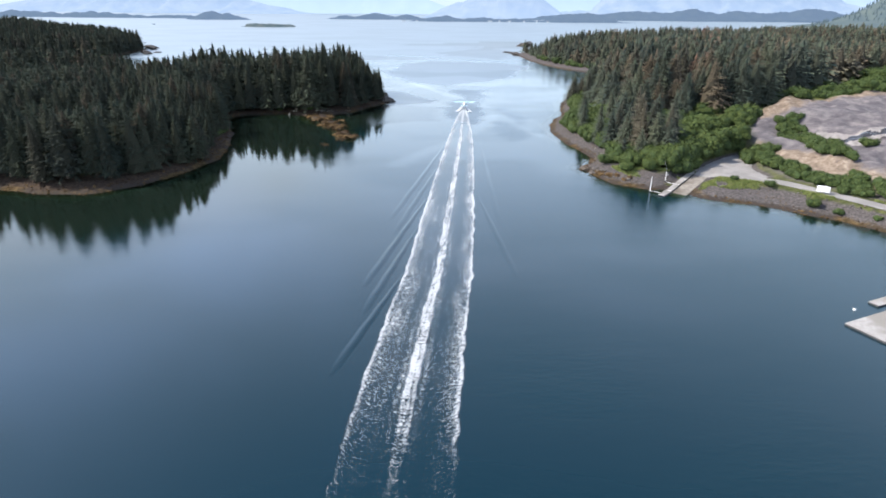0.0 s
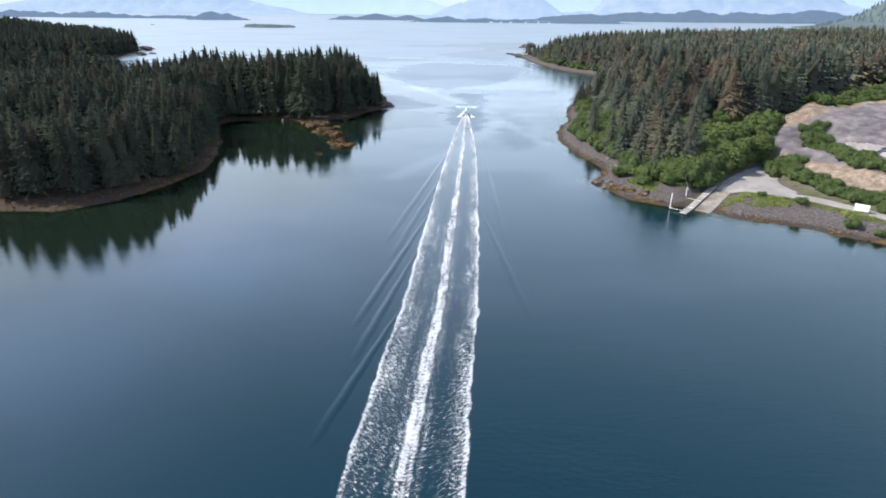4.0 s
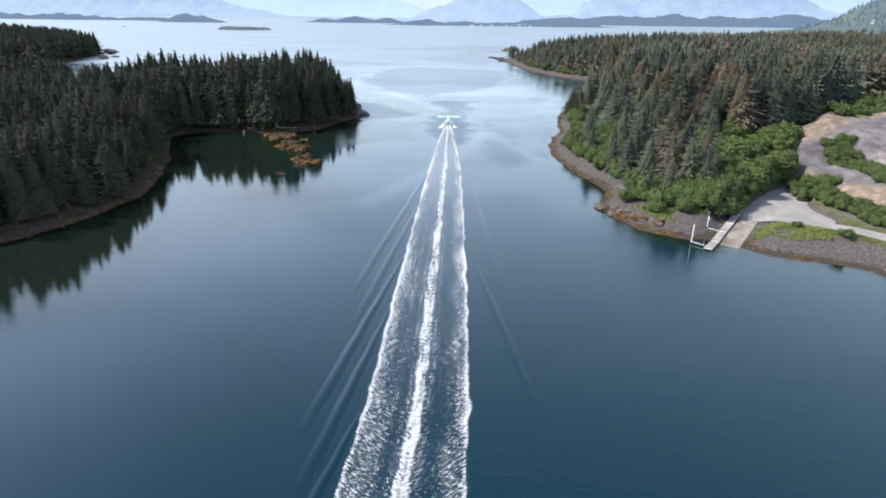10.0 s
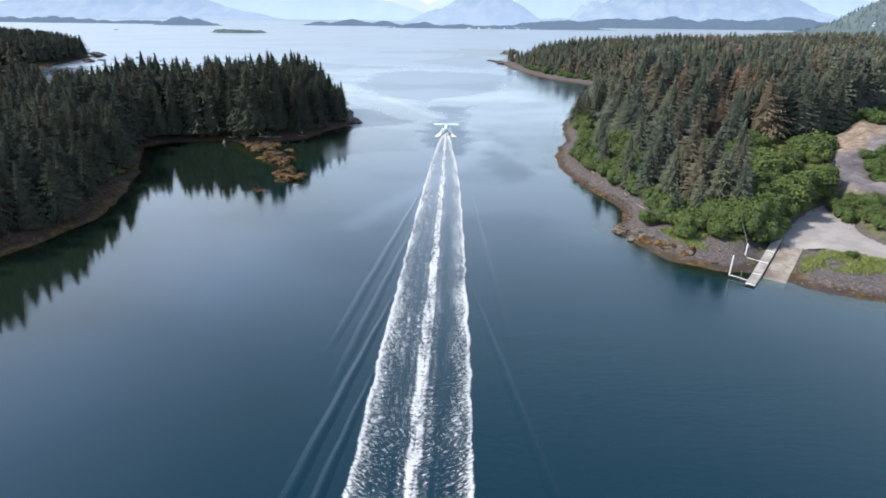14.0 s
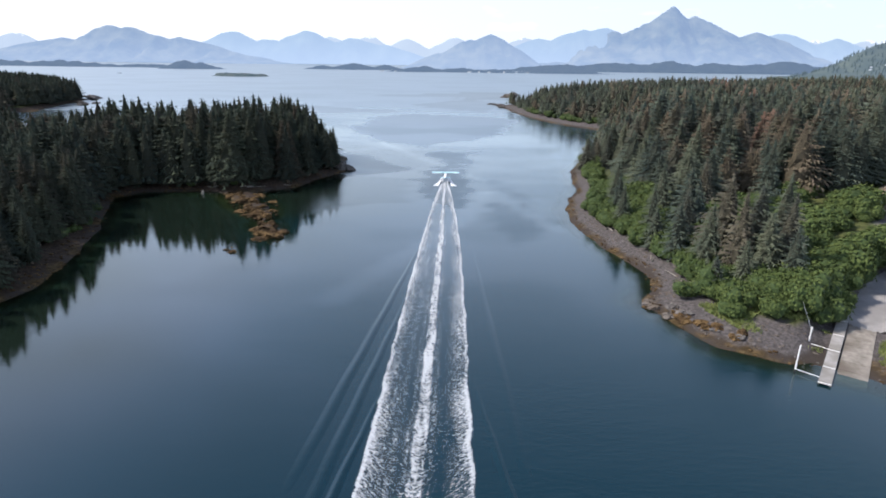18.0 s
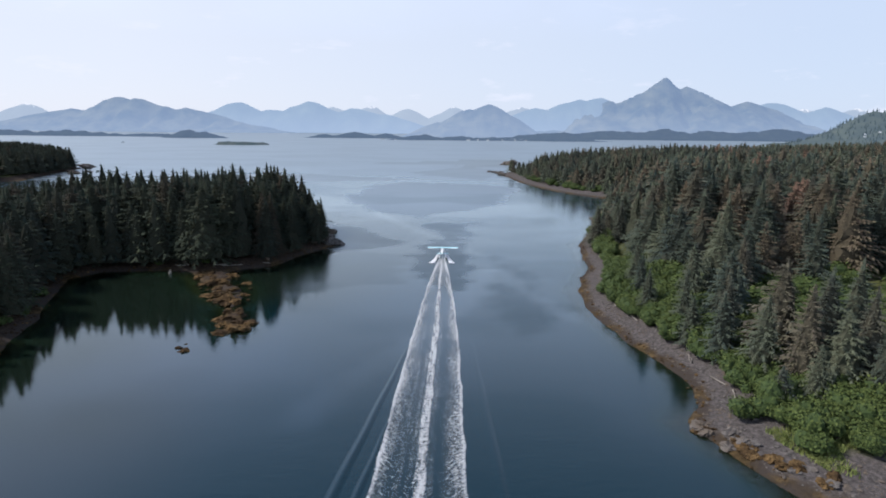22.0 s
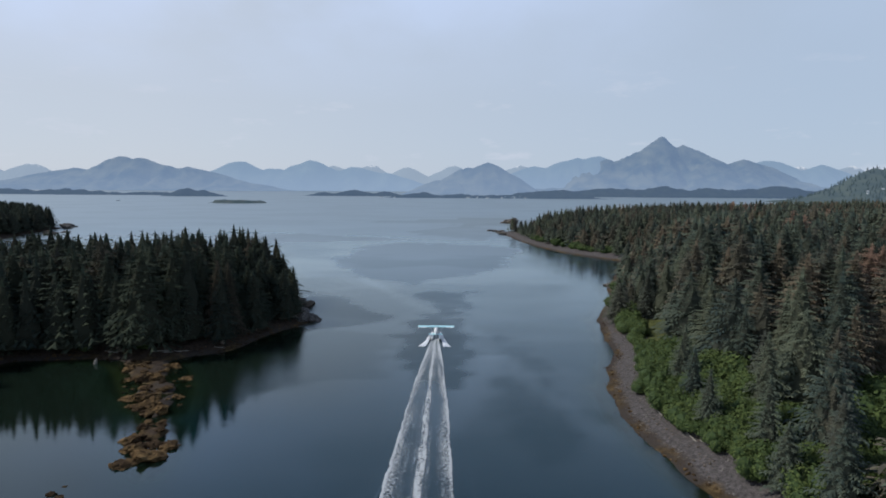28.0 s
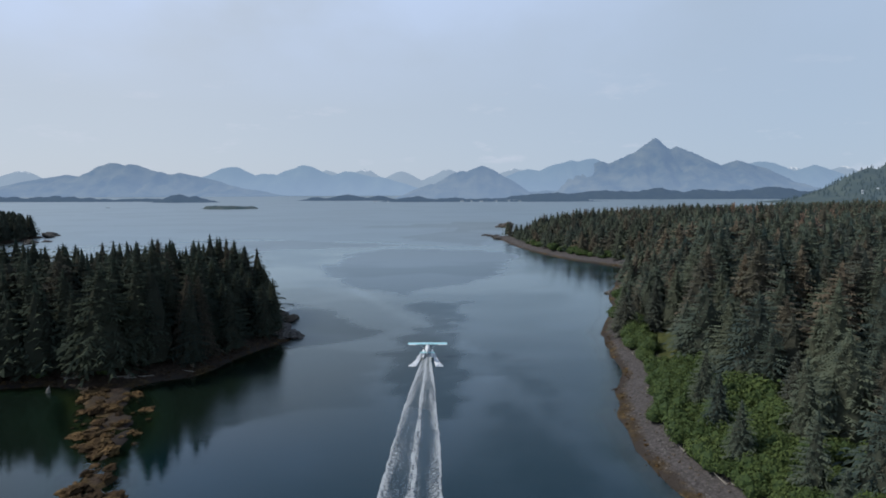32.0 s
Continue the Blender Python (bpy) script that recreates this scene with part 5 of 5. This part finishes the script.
def cobbles(name, label, n, x0, x1, y0, y1, lo, hi, which, material, smin, smax):
    cx, cy = r11.uniform(x0, x1, n), r11.uniform(y0, y1, n)
    z, q, dw, de, df = heights(cx, cy)
    d = dw if which == "w" else de
    k = (d > lo) & (d < hi) & (edge_distance(ROAD, cx, cy, False) > 3.2) & (signed(LOT, cx, cy) < -0.5)
    rel = np.stack([cx - FOOT.x, cy - FOOT.y], 1)
    k &= ~((np.abs(rel @ np.array(RY[:2]) - 3.2) < 4) & (rel @ np.array(RX[:2]) > -3) & (rel @ np.array(RX[:2]) < 30))
    cx, cy, z = cx[k], cy[k], z[k]
    s = smin + (smax - smin) * r11.rand(len(cx)) ** 3
    V = ico_v[None] * (1 + r11.uniform(-0.28, 0.28, (len(cx), len(ico_v), 1))) * s[:, None, None] * np.stack([r11.uniform(0.8, 1.5, len(cx)), np.ones(len(cx)), r11.uniform(0.5, 0.8, len(cx))], 1)[:, None]
    a = r11.uniform(0, 6.28, len(cx))
    c, sn = np.cos(a)[:, None], np.sin(a)[:, None]
    W = np.stack([V[..., 0] * c - V[..., 1] * sn + cx[:, None], V[..., 0] * sn + V[..., 1] * c + cy[:, None], V[..., 2] + z[:, None] + 0.1 * s[:, None]], -1)
    F = ico_f[None] + (np.arange(len(cx)) * len(ico_v))[:, None, None]
    ob = new(name, mesh_np(name, W.reshape(-1, 3), F.reshape(-1, 3), material))
    tagged(ob, label, "stones", kind="stuff")


cobbles("beach_stones", "grey beach cobbles and boulders above the tide line", 26000, 30, 125, 128, 350, 1.5, 10.5, "e", M_ROCK, 0.08, 0.36)
cobbles("weedy_stones", "brown weed-covered stones along the tide line", 9000, 30, 110, 140, 350, -1.0, 2.6, "e", M_WEEDROCK, 0.10, 0.45)
cobbles("weedy_stones", "rust-brown weed-covered stones along the tide line", 16000, -150, -50, 150, 350, -0.8, 4.5, "w", M_WEEDROCK, 0.12, 0.5)

# driftwood
stump = thing("driftwood_stump", "bleached upright driftwood stump on the beach", "stump", Matrix.Translation((-95.0, 291.5, ground_z(-95, 291.5))))
part("stem", rod((0, 0, -0.3), (0.3, 0, 1.9), 0.6, 0.42, 9), M_DRIFT, stump)
part("broken_top", rod((0.3, 0, 1.8), (0.45, 0.2, 2.6), 0.36, 0.08, 6), M_DRIFT, stump)
for a in (0.4, 2.2, 4.1, 5.3):
    part("root", rod((0, 0, 0.3), (1.1 * math.cos(a), 1.1 * math.sin(a), -0.1), 0.22, 0.07, 6), M_DRIFT, stump)
for k in range(26):
    if k < 17:
        y = rng.uniform(206, 330)
        x = float(np.interp(y, [206, 234, 262, 290, 332], [47.5, 45, 39.5, 44, 51])) + rng.uniform(-1, 0.6)
        an = rng.uniform(60, 120)
    else:
        x, y = rng.uniform(-96, -66), 0
        y = float(np.interp(x, [-96, -81, -66], [299, 298, 307])) + rng.uniform(-1, 0.5)
        an = rng.uniform(-25, 25)
    L = rng.uniform(2, 5)
    ob = thing("driftwood_log", "bleached grey driftwood log lying on the beach", "log", Matrix.Translation((x, y, ground_z(x, y) + 0.18)) @ pose(0, 0, 0, 0, rng.uniform(-4, 4), an), "driftwood logs")
    part("log_stem", rod((-L / 2, 0, 0), (L / 2, 0, 0.05), 0.14, 0.08, 8), M_DRIFT, ob)
    part("limb_stub", rod((L * 0.2, 0, 0), (L * 0.32, 0.35, 0.3), 0.07, 0.03, 5), M_DRIFT, ob)

# grass on the bank
gn = 42000
ax_, ay_ = r11.uniform(44, 118, gn), r11.uniform(140, 196, gn)
gzz, gqq, _, gee, _ = heights(ax_, ay_)
rel = np.stack([ax_ - FOOT.x, ay_ - FOOT.y], 1)
onramp = (np.abs(rel @ np.array(RY[:2]) - 3.2) < 4) & (rel @ np.array(RX[:2]) < 30)
kk = (gee > np.where(ax_ < 70, 6.5, 7.5)) & (gee < 15) & (signed(LOT, ax_, ay_) < -0.3) & (edge_distance(ROAD, ax_, ay_, False) > 2.9) & ~onramp & (fbm(ax_, ay_, 8, 2, 61) > np.where(ax_ < 84, -0.6, 0.35))
ax_, ay_, gzz = ax_[kk], ay_[kk], gzz[kk]
n = len(ax_)
V = np.zeros((n, 5, 3, 3))
for b in range(5):
    a = r11.uniform(0, 6.28, n)
    hh, ox, oy = r11.uniform(0.35, 0.8, n), r11.uniform(-0.4, 0.4, n), r11.uniform(-0.4, 0.4, n)
    for j, (w, up, out) in enumerate(((-0.09, 0, 0), (0.09, 0, 0), (0, 1, 0.35))):
        V[:, b, j] = np.stack([ax_ + ox - np.sin(a) * w + np.cos(a) * out * hh, ay_ + oy + np.cos(a) * w + np.sin(a) * out * hh, gzz - 0.05 + up * hh], 1)
ob = new("grass", mesh_np("grass", V.reshape(-1, 3), np.arange(n * 15).reshape(-1, 3), M_GRASS))
tagged(ob, "yellow-green shore grass on the bank by the ramp", "grass", kind="stuff")

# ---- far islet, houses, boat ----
# scrub colour with a blue glow added for haze
M_ISLET = hazy("hazy_islet_scrub", (0.03, 0.045, 0.025), (0.10, 0.10, 0.07), (0.13, 0.20, 0.27), 0.4, 0.03)
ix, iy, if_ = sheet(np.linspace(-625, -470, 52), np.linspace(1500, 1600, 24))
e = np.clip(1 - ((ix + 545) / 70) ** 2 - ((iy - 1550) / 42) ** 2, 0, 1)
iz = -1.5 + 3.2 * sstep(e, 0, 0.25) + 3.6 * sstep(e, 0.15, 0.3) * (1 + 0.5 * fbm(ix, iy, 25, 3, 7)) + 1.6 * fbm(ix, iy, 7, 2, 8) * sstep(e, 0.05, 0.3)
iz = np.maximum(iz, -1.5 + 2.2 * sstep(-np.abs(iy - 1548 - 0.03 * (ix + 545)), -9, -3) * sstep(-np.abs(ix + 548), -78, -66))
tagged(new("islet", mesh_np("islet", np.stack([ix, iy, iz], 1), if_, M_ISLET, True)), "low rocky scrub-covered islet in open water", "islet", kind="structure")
# walls and roofs carry the same added haze glow
M_HOUSE = hazy("hazy_white_wall", (0.7, 0.7, 0.7), (0.75, 0.75, 0.75), (0.42, 0.5, 0.58), 0.6, 0.1)
M_ROOF = hazy("hazy_grey_roof", (0.2, 0.2, 0.22), (0.25, 0.25, 0.25), (0.3, 0.4, 0.5), 0.4, 0.1)


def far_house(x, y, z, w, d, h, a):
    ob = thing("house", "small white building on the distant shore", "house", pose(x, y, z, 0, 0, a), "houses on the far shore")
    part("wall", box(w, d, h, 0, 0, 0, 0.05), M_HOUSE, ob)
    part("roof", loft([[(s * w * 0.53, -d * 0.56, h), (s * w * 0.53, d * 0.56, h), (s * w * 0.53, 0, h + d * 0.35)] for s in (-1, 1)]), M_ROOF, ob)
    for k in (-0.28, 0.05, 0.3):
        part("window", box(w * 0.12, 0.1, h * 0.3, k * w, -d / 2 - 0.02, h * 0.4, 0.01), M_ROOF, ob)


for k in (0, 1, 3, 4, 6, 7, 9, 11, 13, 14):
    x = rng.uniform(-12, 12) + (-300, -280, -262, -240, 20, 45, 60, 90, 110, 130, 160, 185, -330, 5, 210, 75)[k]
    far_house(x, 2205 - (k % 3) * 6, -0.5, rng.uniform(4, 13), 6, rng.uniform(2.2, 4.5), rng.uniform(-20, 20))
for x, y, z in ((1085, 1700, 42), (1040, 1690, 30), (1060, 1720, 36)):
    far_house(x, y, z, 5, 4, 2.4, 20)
boat = thing("fishing_boat", "small dark fishing boat far out on the water", "boat", pose(-900, 1640, 0, 0, 0, 15))
boat.scale = (0.55, 0.55, 0.55)
# the hull, too, has haze glow mixed into its colour
M_HULL = hazy("hazy_dark_hull", (0.06, 0.07, 0.08), (0.08, 0.09, 0.1), (0.25, 0.33, 0.4), 0.3, 0.2)
part("hull", loft([[(x, -w, 2.0), (x, w, 2.0), (x, w * 0.7, -0.4), (x, -w * 0.7, -0.4)] for x, w in ((-8, 2.0), (0, 2.4), (6, 1.6), (9, 0.2))]), M_HULL, boat)
part("wheelhouse", box(4, 3.4, 2.8, 2, 0, 2, 0.1), M_HOUSE, boat)
part("mast", rod((-2, 0, 2), (-2, 0, 8), 0.12, 0.06, 6), M_HULL, boat)

# ---- floatplane ----
M_AQUA = speckled("aqua_aircraft_paint", (0.36, 0.66, 0.72), (0.42, 0.70, 0.75), 0.8, 0.3, 0.05, 0.005, spec=0.5)
M_PLANE = speckled("white_aircraft_paint", (0.76, 0.78, 0.78), (0.82, 0.83, 0.83), 0.8, 0.3, 0.05, 0.005, spec=0.5)
M_GLASS = mat("dark_cabin_glass", (0.02, 0.03, 0.035), 0.08)[0]


def foil(x0, x1, chord0, chord1, y0, y1, z0, z1, thick):
    """A wing panel along x; the nose faces +y."""
    prof = [(0.5, 0.0), (0.4, 0.45), (0.2, 0.55), (-0.1, 0.4), (-0.5, 0.02), (-0.1, -0.3), (0.3, -0.42)]
    rings = []
    for x, c, y, z in ((x0, chord0, y0, z0), (x1, chord1, y1, z1)):
        rings.append([(x, y + p * c, z + q * thick * c) for p, q in prof])
    return loft(rings)


PX, PY = -7.9, 322.0
pl = thing("floatplane", "aqua and white high-wing floatplane running on the water", "aeroplane", pose(PX, PY, 0.12, 3.0, 0, 1.5))
body = []
for y, w, h, z in ((2.9, 0.34, 0.36, 2.25), (2.6, 0.52, 0.55, 2.25), (1.6, 0.60, 0.62, 2.28), (0.9, 0.66, 0.72, 2.36), (0.3, 0.68, 0.92, 2.5), (-1.0, 0.66, 0.92, 2.5), (-2.2, 0.5, 0.66, 2.5), (-3.6, 0.3, 0.42, 2.55), (-5.0, 0.13, 0.24, 2.65), (-5.3, 0.06, 0.14, 2.7)):
    body.append([(w * math.copysign(abs(math.cos(a)) ** 0.7, math.cos(a)), y, z + h * math.copysign(abs(math.sin(a)) ** 0.7, math.sin(a))) for a in [i * math.pi / 7 for i in range(14)]])
fus = part("fuselage", loft(body), M_PLANE, pl)
wing = part("wing", foil(-5.5, 5.5, 1.62, 1.62, 0.35, 0.35, 3.52, 3.52, 0.13), M_AQUA, pl, "straight pale aqua high wing")
for s in (-1, 1):
    part("aileron", foil(s * 2.9, s * 5.3, 0.42, 0.42, -0.62, -0.62, 3.50, 3.50, 0.1), M_PLANE, wing)
    part("wing_strut", rod((s * 0.62, 0.4, 1.85), (s * 2.7, 0.45, 3.45), 0.05, 0.05, 8), M_PLANE, pl)
    part("side_window", box(0.03, 1.5, 0.42, s * 0.665, -0.2, 2.75, 0.01), M_GLASS, fus)
    fl = []
    for y, w, h, z in ((3.6, 0.06, 0.1, 0.75), (3.1, 0.28, 0.25, 0.55), (2.0, 0.36, 0.36, 0.42), (0.0, 0.36, 0.38, 0.38), (-1.6, 0.32, 0.32, 0.42), (-3.2, 0.12, 0.16, 0.6), (-3.4, 0.05, 0.08, 0.65)):
        fl.append([(s * 1.25 + x * w, y, z + q * h) for x, q in ((-1, 0.5), (-0.6, 1), (0.6, 1), (1, 0.5), (0.8, -0.5), (0, -1), (-0.8, -0.5))])
    pont = part("float", loft(fl), M_PLANE, pl)
    part("water_rudder", box(0.04, 0.25, 0.5, s * 1.25, -3.5, 0.2, 0.01), M_STEEL, pont)
    for y in (1.5, -1.1):
        part("float_strut", rod((s * 0.5, y * 0.8, 1.75), (s * 1.2, y, 0.72), 0.05, 0.05, 8), M_PLANE, pl)
for y in (1.5, -1.1):
    part("spreader_bar", rod((-1.2, y, 0.7), (1.2, y, 0.7), 0.045, 0.045, 8), M_STEEL, pl)
part("tailplane", foil(-2.0, 2.0, 1.0, 1.0, -4.95, -4.95, 2.75, 2.75, 0.1), M_AQUA, pl, "aqua horizontal tail")
part("fin", loft([[(sx * 0.06, -3.9, 2.8), (sx * 0.05, -5.4, 2.8), (sx * 0.03, -5.6, 4.3), (sx * 0.03, -4.9, 4.3)] for sx in (-1, 1)]), M_PLANE, pl)
part("windscreen", loft([[(-0.55, 0.95, 2.8), (0.55, 0.95, 2.8), (0.5, 0.45, 3.35), (-0.5, 0.45, 3.35)], [(-0.55, 1.0, 2.8), (0.55, 1.0, 2.8), (0.5, 0.5, 3.35), (-0.5, 0.5, 3.35)]]), M_GLASS, fus)
part("spinner", rod((0, 2.9, 2.25), (0, 3.3, 2.25), 0.2, 0.03, 10), M_STEEL, pl)
for s in (-1, 1):
    part("propeller_blade", box(1.05, 0.04, 0.16, s * 0.58, 3.1, 2.17, 0.01), M_STEEL, pl)

# ---- wake ----
def foam_material():
    m, nt, bs = mat("wake_foam", (0.50, 0.54, 0.565), 0.9, 0, 0.2)
    p = position(nt)
    den = attr(nt, "foam")
    warp = nt.nodes.new("ShaderNodeVectorMath")
    warp.operation = "MULTIPLY_ADD"
    nz = nt.nodes.new("ShaderNodeTexNoise")
    nz.inputs["Scale"].default_value = 0.8
    nt.links.new(p, nz.inputs["Vector"])
    warp.inputs[1].default_value = (0.9, 0.9, 0.0)
    nt.links.new(nz.outputs["Color"], warp.inputs[0])
    nt.links.new(p, warp.inputs[2])
    comb = nt.nodes.new("ShaderNodeCombineXYZ")
    nt.links.new(attr(nt, "along"), comb.inputs[0])
    nt.links.new(attr(nt, "over"), comb.inputs[1])
    streak = noise_node(nt, 1.0, 5, 0.66, scaled(nt, comb.outputs[0], (1.0, 4.6, 1)))
    grain = noise_node(nt, 1.0, 6, 0.7, scaled(nt, warp.outputs[0], (2.2, 3.6, 1)))
    tex = mathn(nt, "ADD", mathn(nt, "MULTIPLY", streak, 0.80), mathn(nt, "MULTIPLY", grain, 0.62))
    v = mathn(nt, "ADD", mathn(nt, "MULTIPLY_ADD", tex, 2.0, -0.56), den)
    fac = mapr(nt, v, 1.16, 1.80, 0.0, 0.88)
    fac = mathn(nt, "MULTIPLY", fac, mapr(nt, den, 0.02, 0.14))
    clear = nt.nodes.new("ShaderNodeBsdfTransparent")
    mx = nt.nodes.new("ShaderNodeMixShader")
    nt.links.new(fac, mx.inputs[0])
    nt.links.new(clear.outputs[0], mx.inputs[1])
    nt.links.new(bs.outputs[0], mx.inputs[2])
    nt.links.new(mx.outputs[0], nt.nodes["Material Output"].inputs["Surface"])
    bump(nt, bs, grain, 0.6, 0.2)
    return m


M_FOAM = foam_material()


def wake_axis(y):
    return np.interp(y, [40, 70, 97, 110, 150, 205, 243, 296, 340], [-6.6, -6.7, -6.3, -5.6, -5.9, -6.3, -6.7, -7.7, -8.3])


def wake_half(y):
    return 6.9 * (1 - np.exp(-np.maximum(PY + 3 - y, 0) / 78)) + 0.7


us, ys = np.linspace(-1.35, 1.35, 90), np.arange(44, PY + 2, 0.8)
wu, wyy, wff = sheet(us, ys)
ha = wake_half(wyy)
jit = 0.028 * fbm(wyy, wu * 3, 3.0, 3, 3)
uu = wu + jit
tail = sstep(wyy, 44, 78)
fresh = sstep(wyy, PY - 55, PY)
au = np.abs(uu)
age = np.clip((PY - wyy) / 250, 0, 1)
den = (0.48 - 0.12 * age) * sstep(au, 0.30, 1.0) * sstep(-au, -1.05, -0.97) + 0.30 * np.exp(-((au - 0.96) / 0.045) ** 2)
den += (0.56 + 0.22 * fbm(wu * 40, wyy, 2.5, 2, 9)) * sstep(-au, -0.165, -0.08) + 0.20 * np.exp(-((au - 0.22) / 0.08) ** 2)
den += 0.25 * (au < 1.0) + 0.13 * np.exp(-((uu + 0.45) / 0.1) ** 2) + 0.4 * fresh * (au < 1.03)
den *= (0.35 + 0.65 * tail) * sstep(-np.abs(wu), -1.33, -1.1) * (0.88 + 0.2 * fbm(wu * 30, wyy, 9, 2, 4))
off = np.abs(wu) * ha
along_, over_ = off * 0.75 + wyy * 0.66, wyy * 0.75 - off * 0.66
wzz = 0.02 + 0.10 * np.clip(den, 0, 1.2) * (1 + 0.6 * fbm(wu * 7.5, wyy, 1.6, 2, 6))
tagged(new("wake", mesh_np("wake", np.stack([wake_axis(wyy) + wu * ha, wyy, wzz], 1), wff, M_FOAM, True, {"foam": np.clip(den, 0, 1.3), "along": along_, "over": over_})),
       "white three-stranded foam wake with lacy froth between", "wake", kind="stuff")

# spray thrown up beside the floats
sv, sf = [], []
r12 = random.Random(12)
for k in range(2600):
    side = r12.choice((-1, 1))
    b = r12.random() ** 0.7
    y = PY + 1.5 - b * 11
    out = 1.2 + b * 3.0 * r12.uniform(0.4, 1.0)
    z = (0.1 + 1.3 * math.sin(min(1, b * 1.5 + 0.15) * math.pi) * r12.random()) * (1 - b * 0.6)
    s = r12.uniform(0.06, 0.22)
    a = r12.random() * 6.3
    x = PX + side * out * 1.1
    i = len(sv)
    sv += [(x + s * math.cos(a), y + s * math.sin(a), z), (x + s * math.cos(a + 2.1), y + s * math.sin(a + 2.1), z + s * 0.7), (x + s * math.cos(a + 4.2), y + s * math.sin(a + 4.2), z - s * 0.4), (x, y, z + s)]
    sf += [(i, i + 1, i + 3), (i + 1, i + 2, i + 3), (i + 2, i, i + 3), (i, i + 2, i + 1)]
M_SPRAY = speckled("white_spray", (0.8, 0.83, 0.85), (0.86, 0.88, 0.9), 2.0, 0.9, 0.1)
tagged(new("spray", mesh_np("spray", sv, sf, M_SPRAY)), "white spray thrown up by the floats", "spray", kind="stuff")

# low bow waves running out from the wake
for k, (x0, y0, x1, y1, amp) in enumerate(((-11.5, 240, -22.5, 124, 0.13), (-11.8, 205, -19.5, 118, 0.11), (-12.4, 165, -21.5, 92, 0.13), (-12.6, 140, -19.0, 84, 0.11), (-12.6, 112, -20.5, 66, 0.09), (1.5, 240, 9.0, 120, 0.08), (1.0, 170, 13.0, 96, 0.07))):
    n = 90
    V, F = [], []
    for i in range(n + 1):
        t = i / n
        f = math.sin(math.pi * min(1, t * 1.15 + 0.02)) ** 0.6 if t < 0.98 else 0
        cx, cy = x0 + (x1 - x0) * t + 0.05 * math.sin(t * 37 + k), y0 + (y1 - y0) * t
        wv = 0.5 + 1.0 * t
        for j in range(9):
            u = (j - 4) / 4
            V.append((cx + u * wv * 1.4, cy + u * wv * 0.15, -0.03 + (amp * 1.5 + 0.03) * f * math.exp(-(u * 2.2) ** 2)))
    for i in range(n):
        for j in range(8):
            a = i * 9 + j
            F.append((a, a + 9, a + 10, a + 1))
    tagged(new("wake_wave", mesh_np("wake_wave", V, F, M_WATER, True)), "smooth low wave running out from the wake", "wave", kind="stuff")
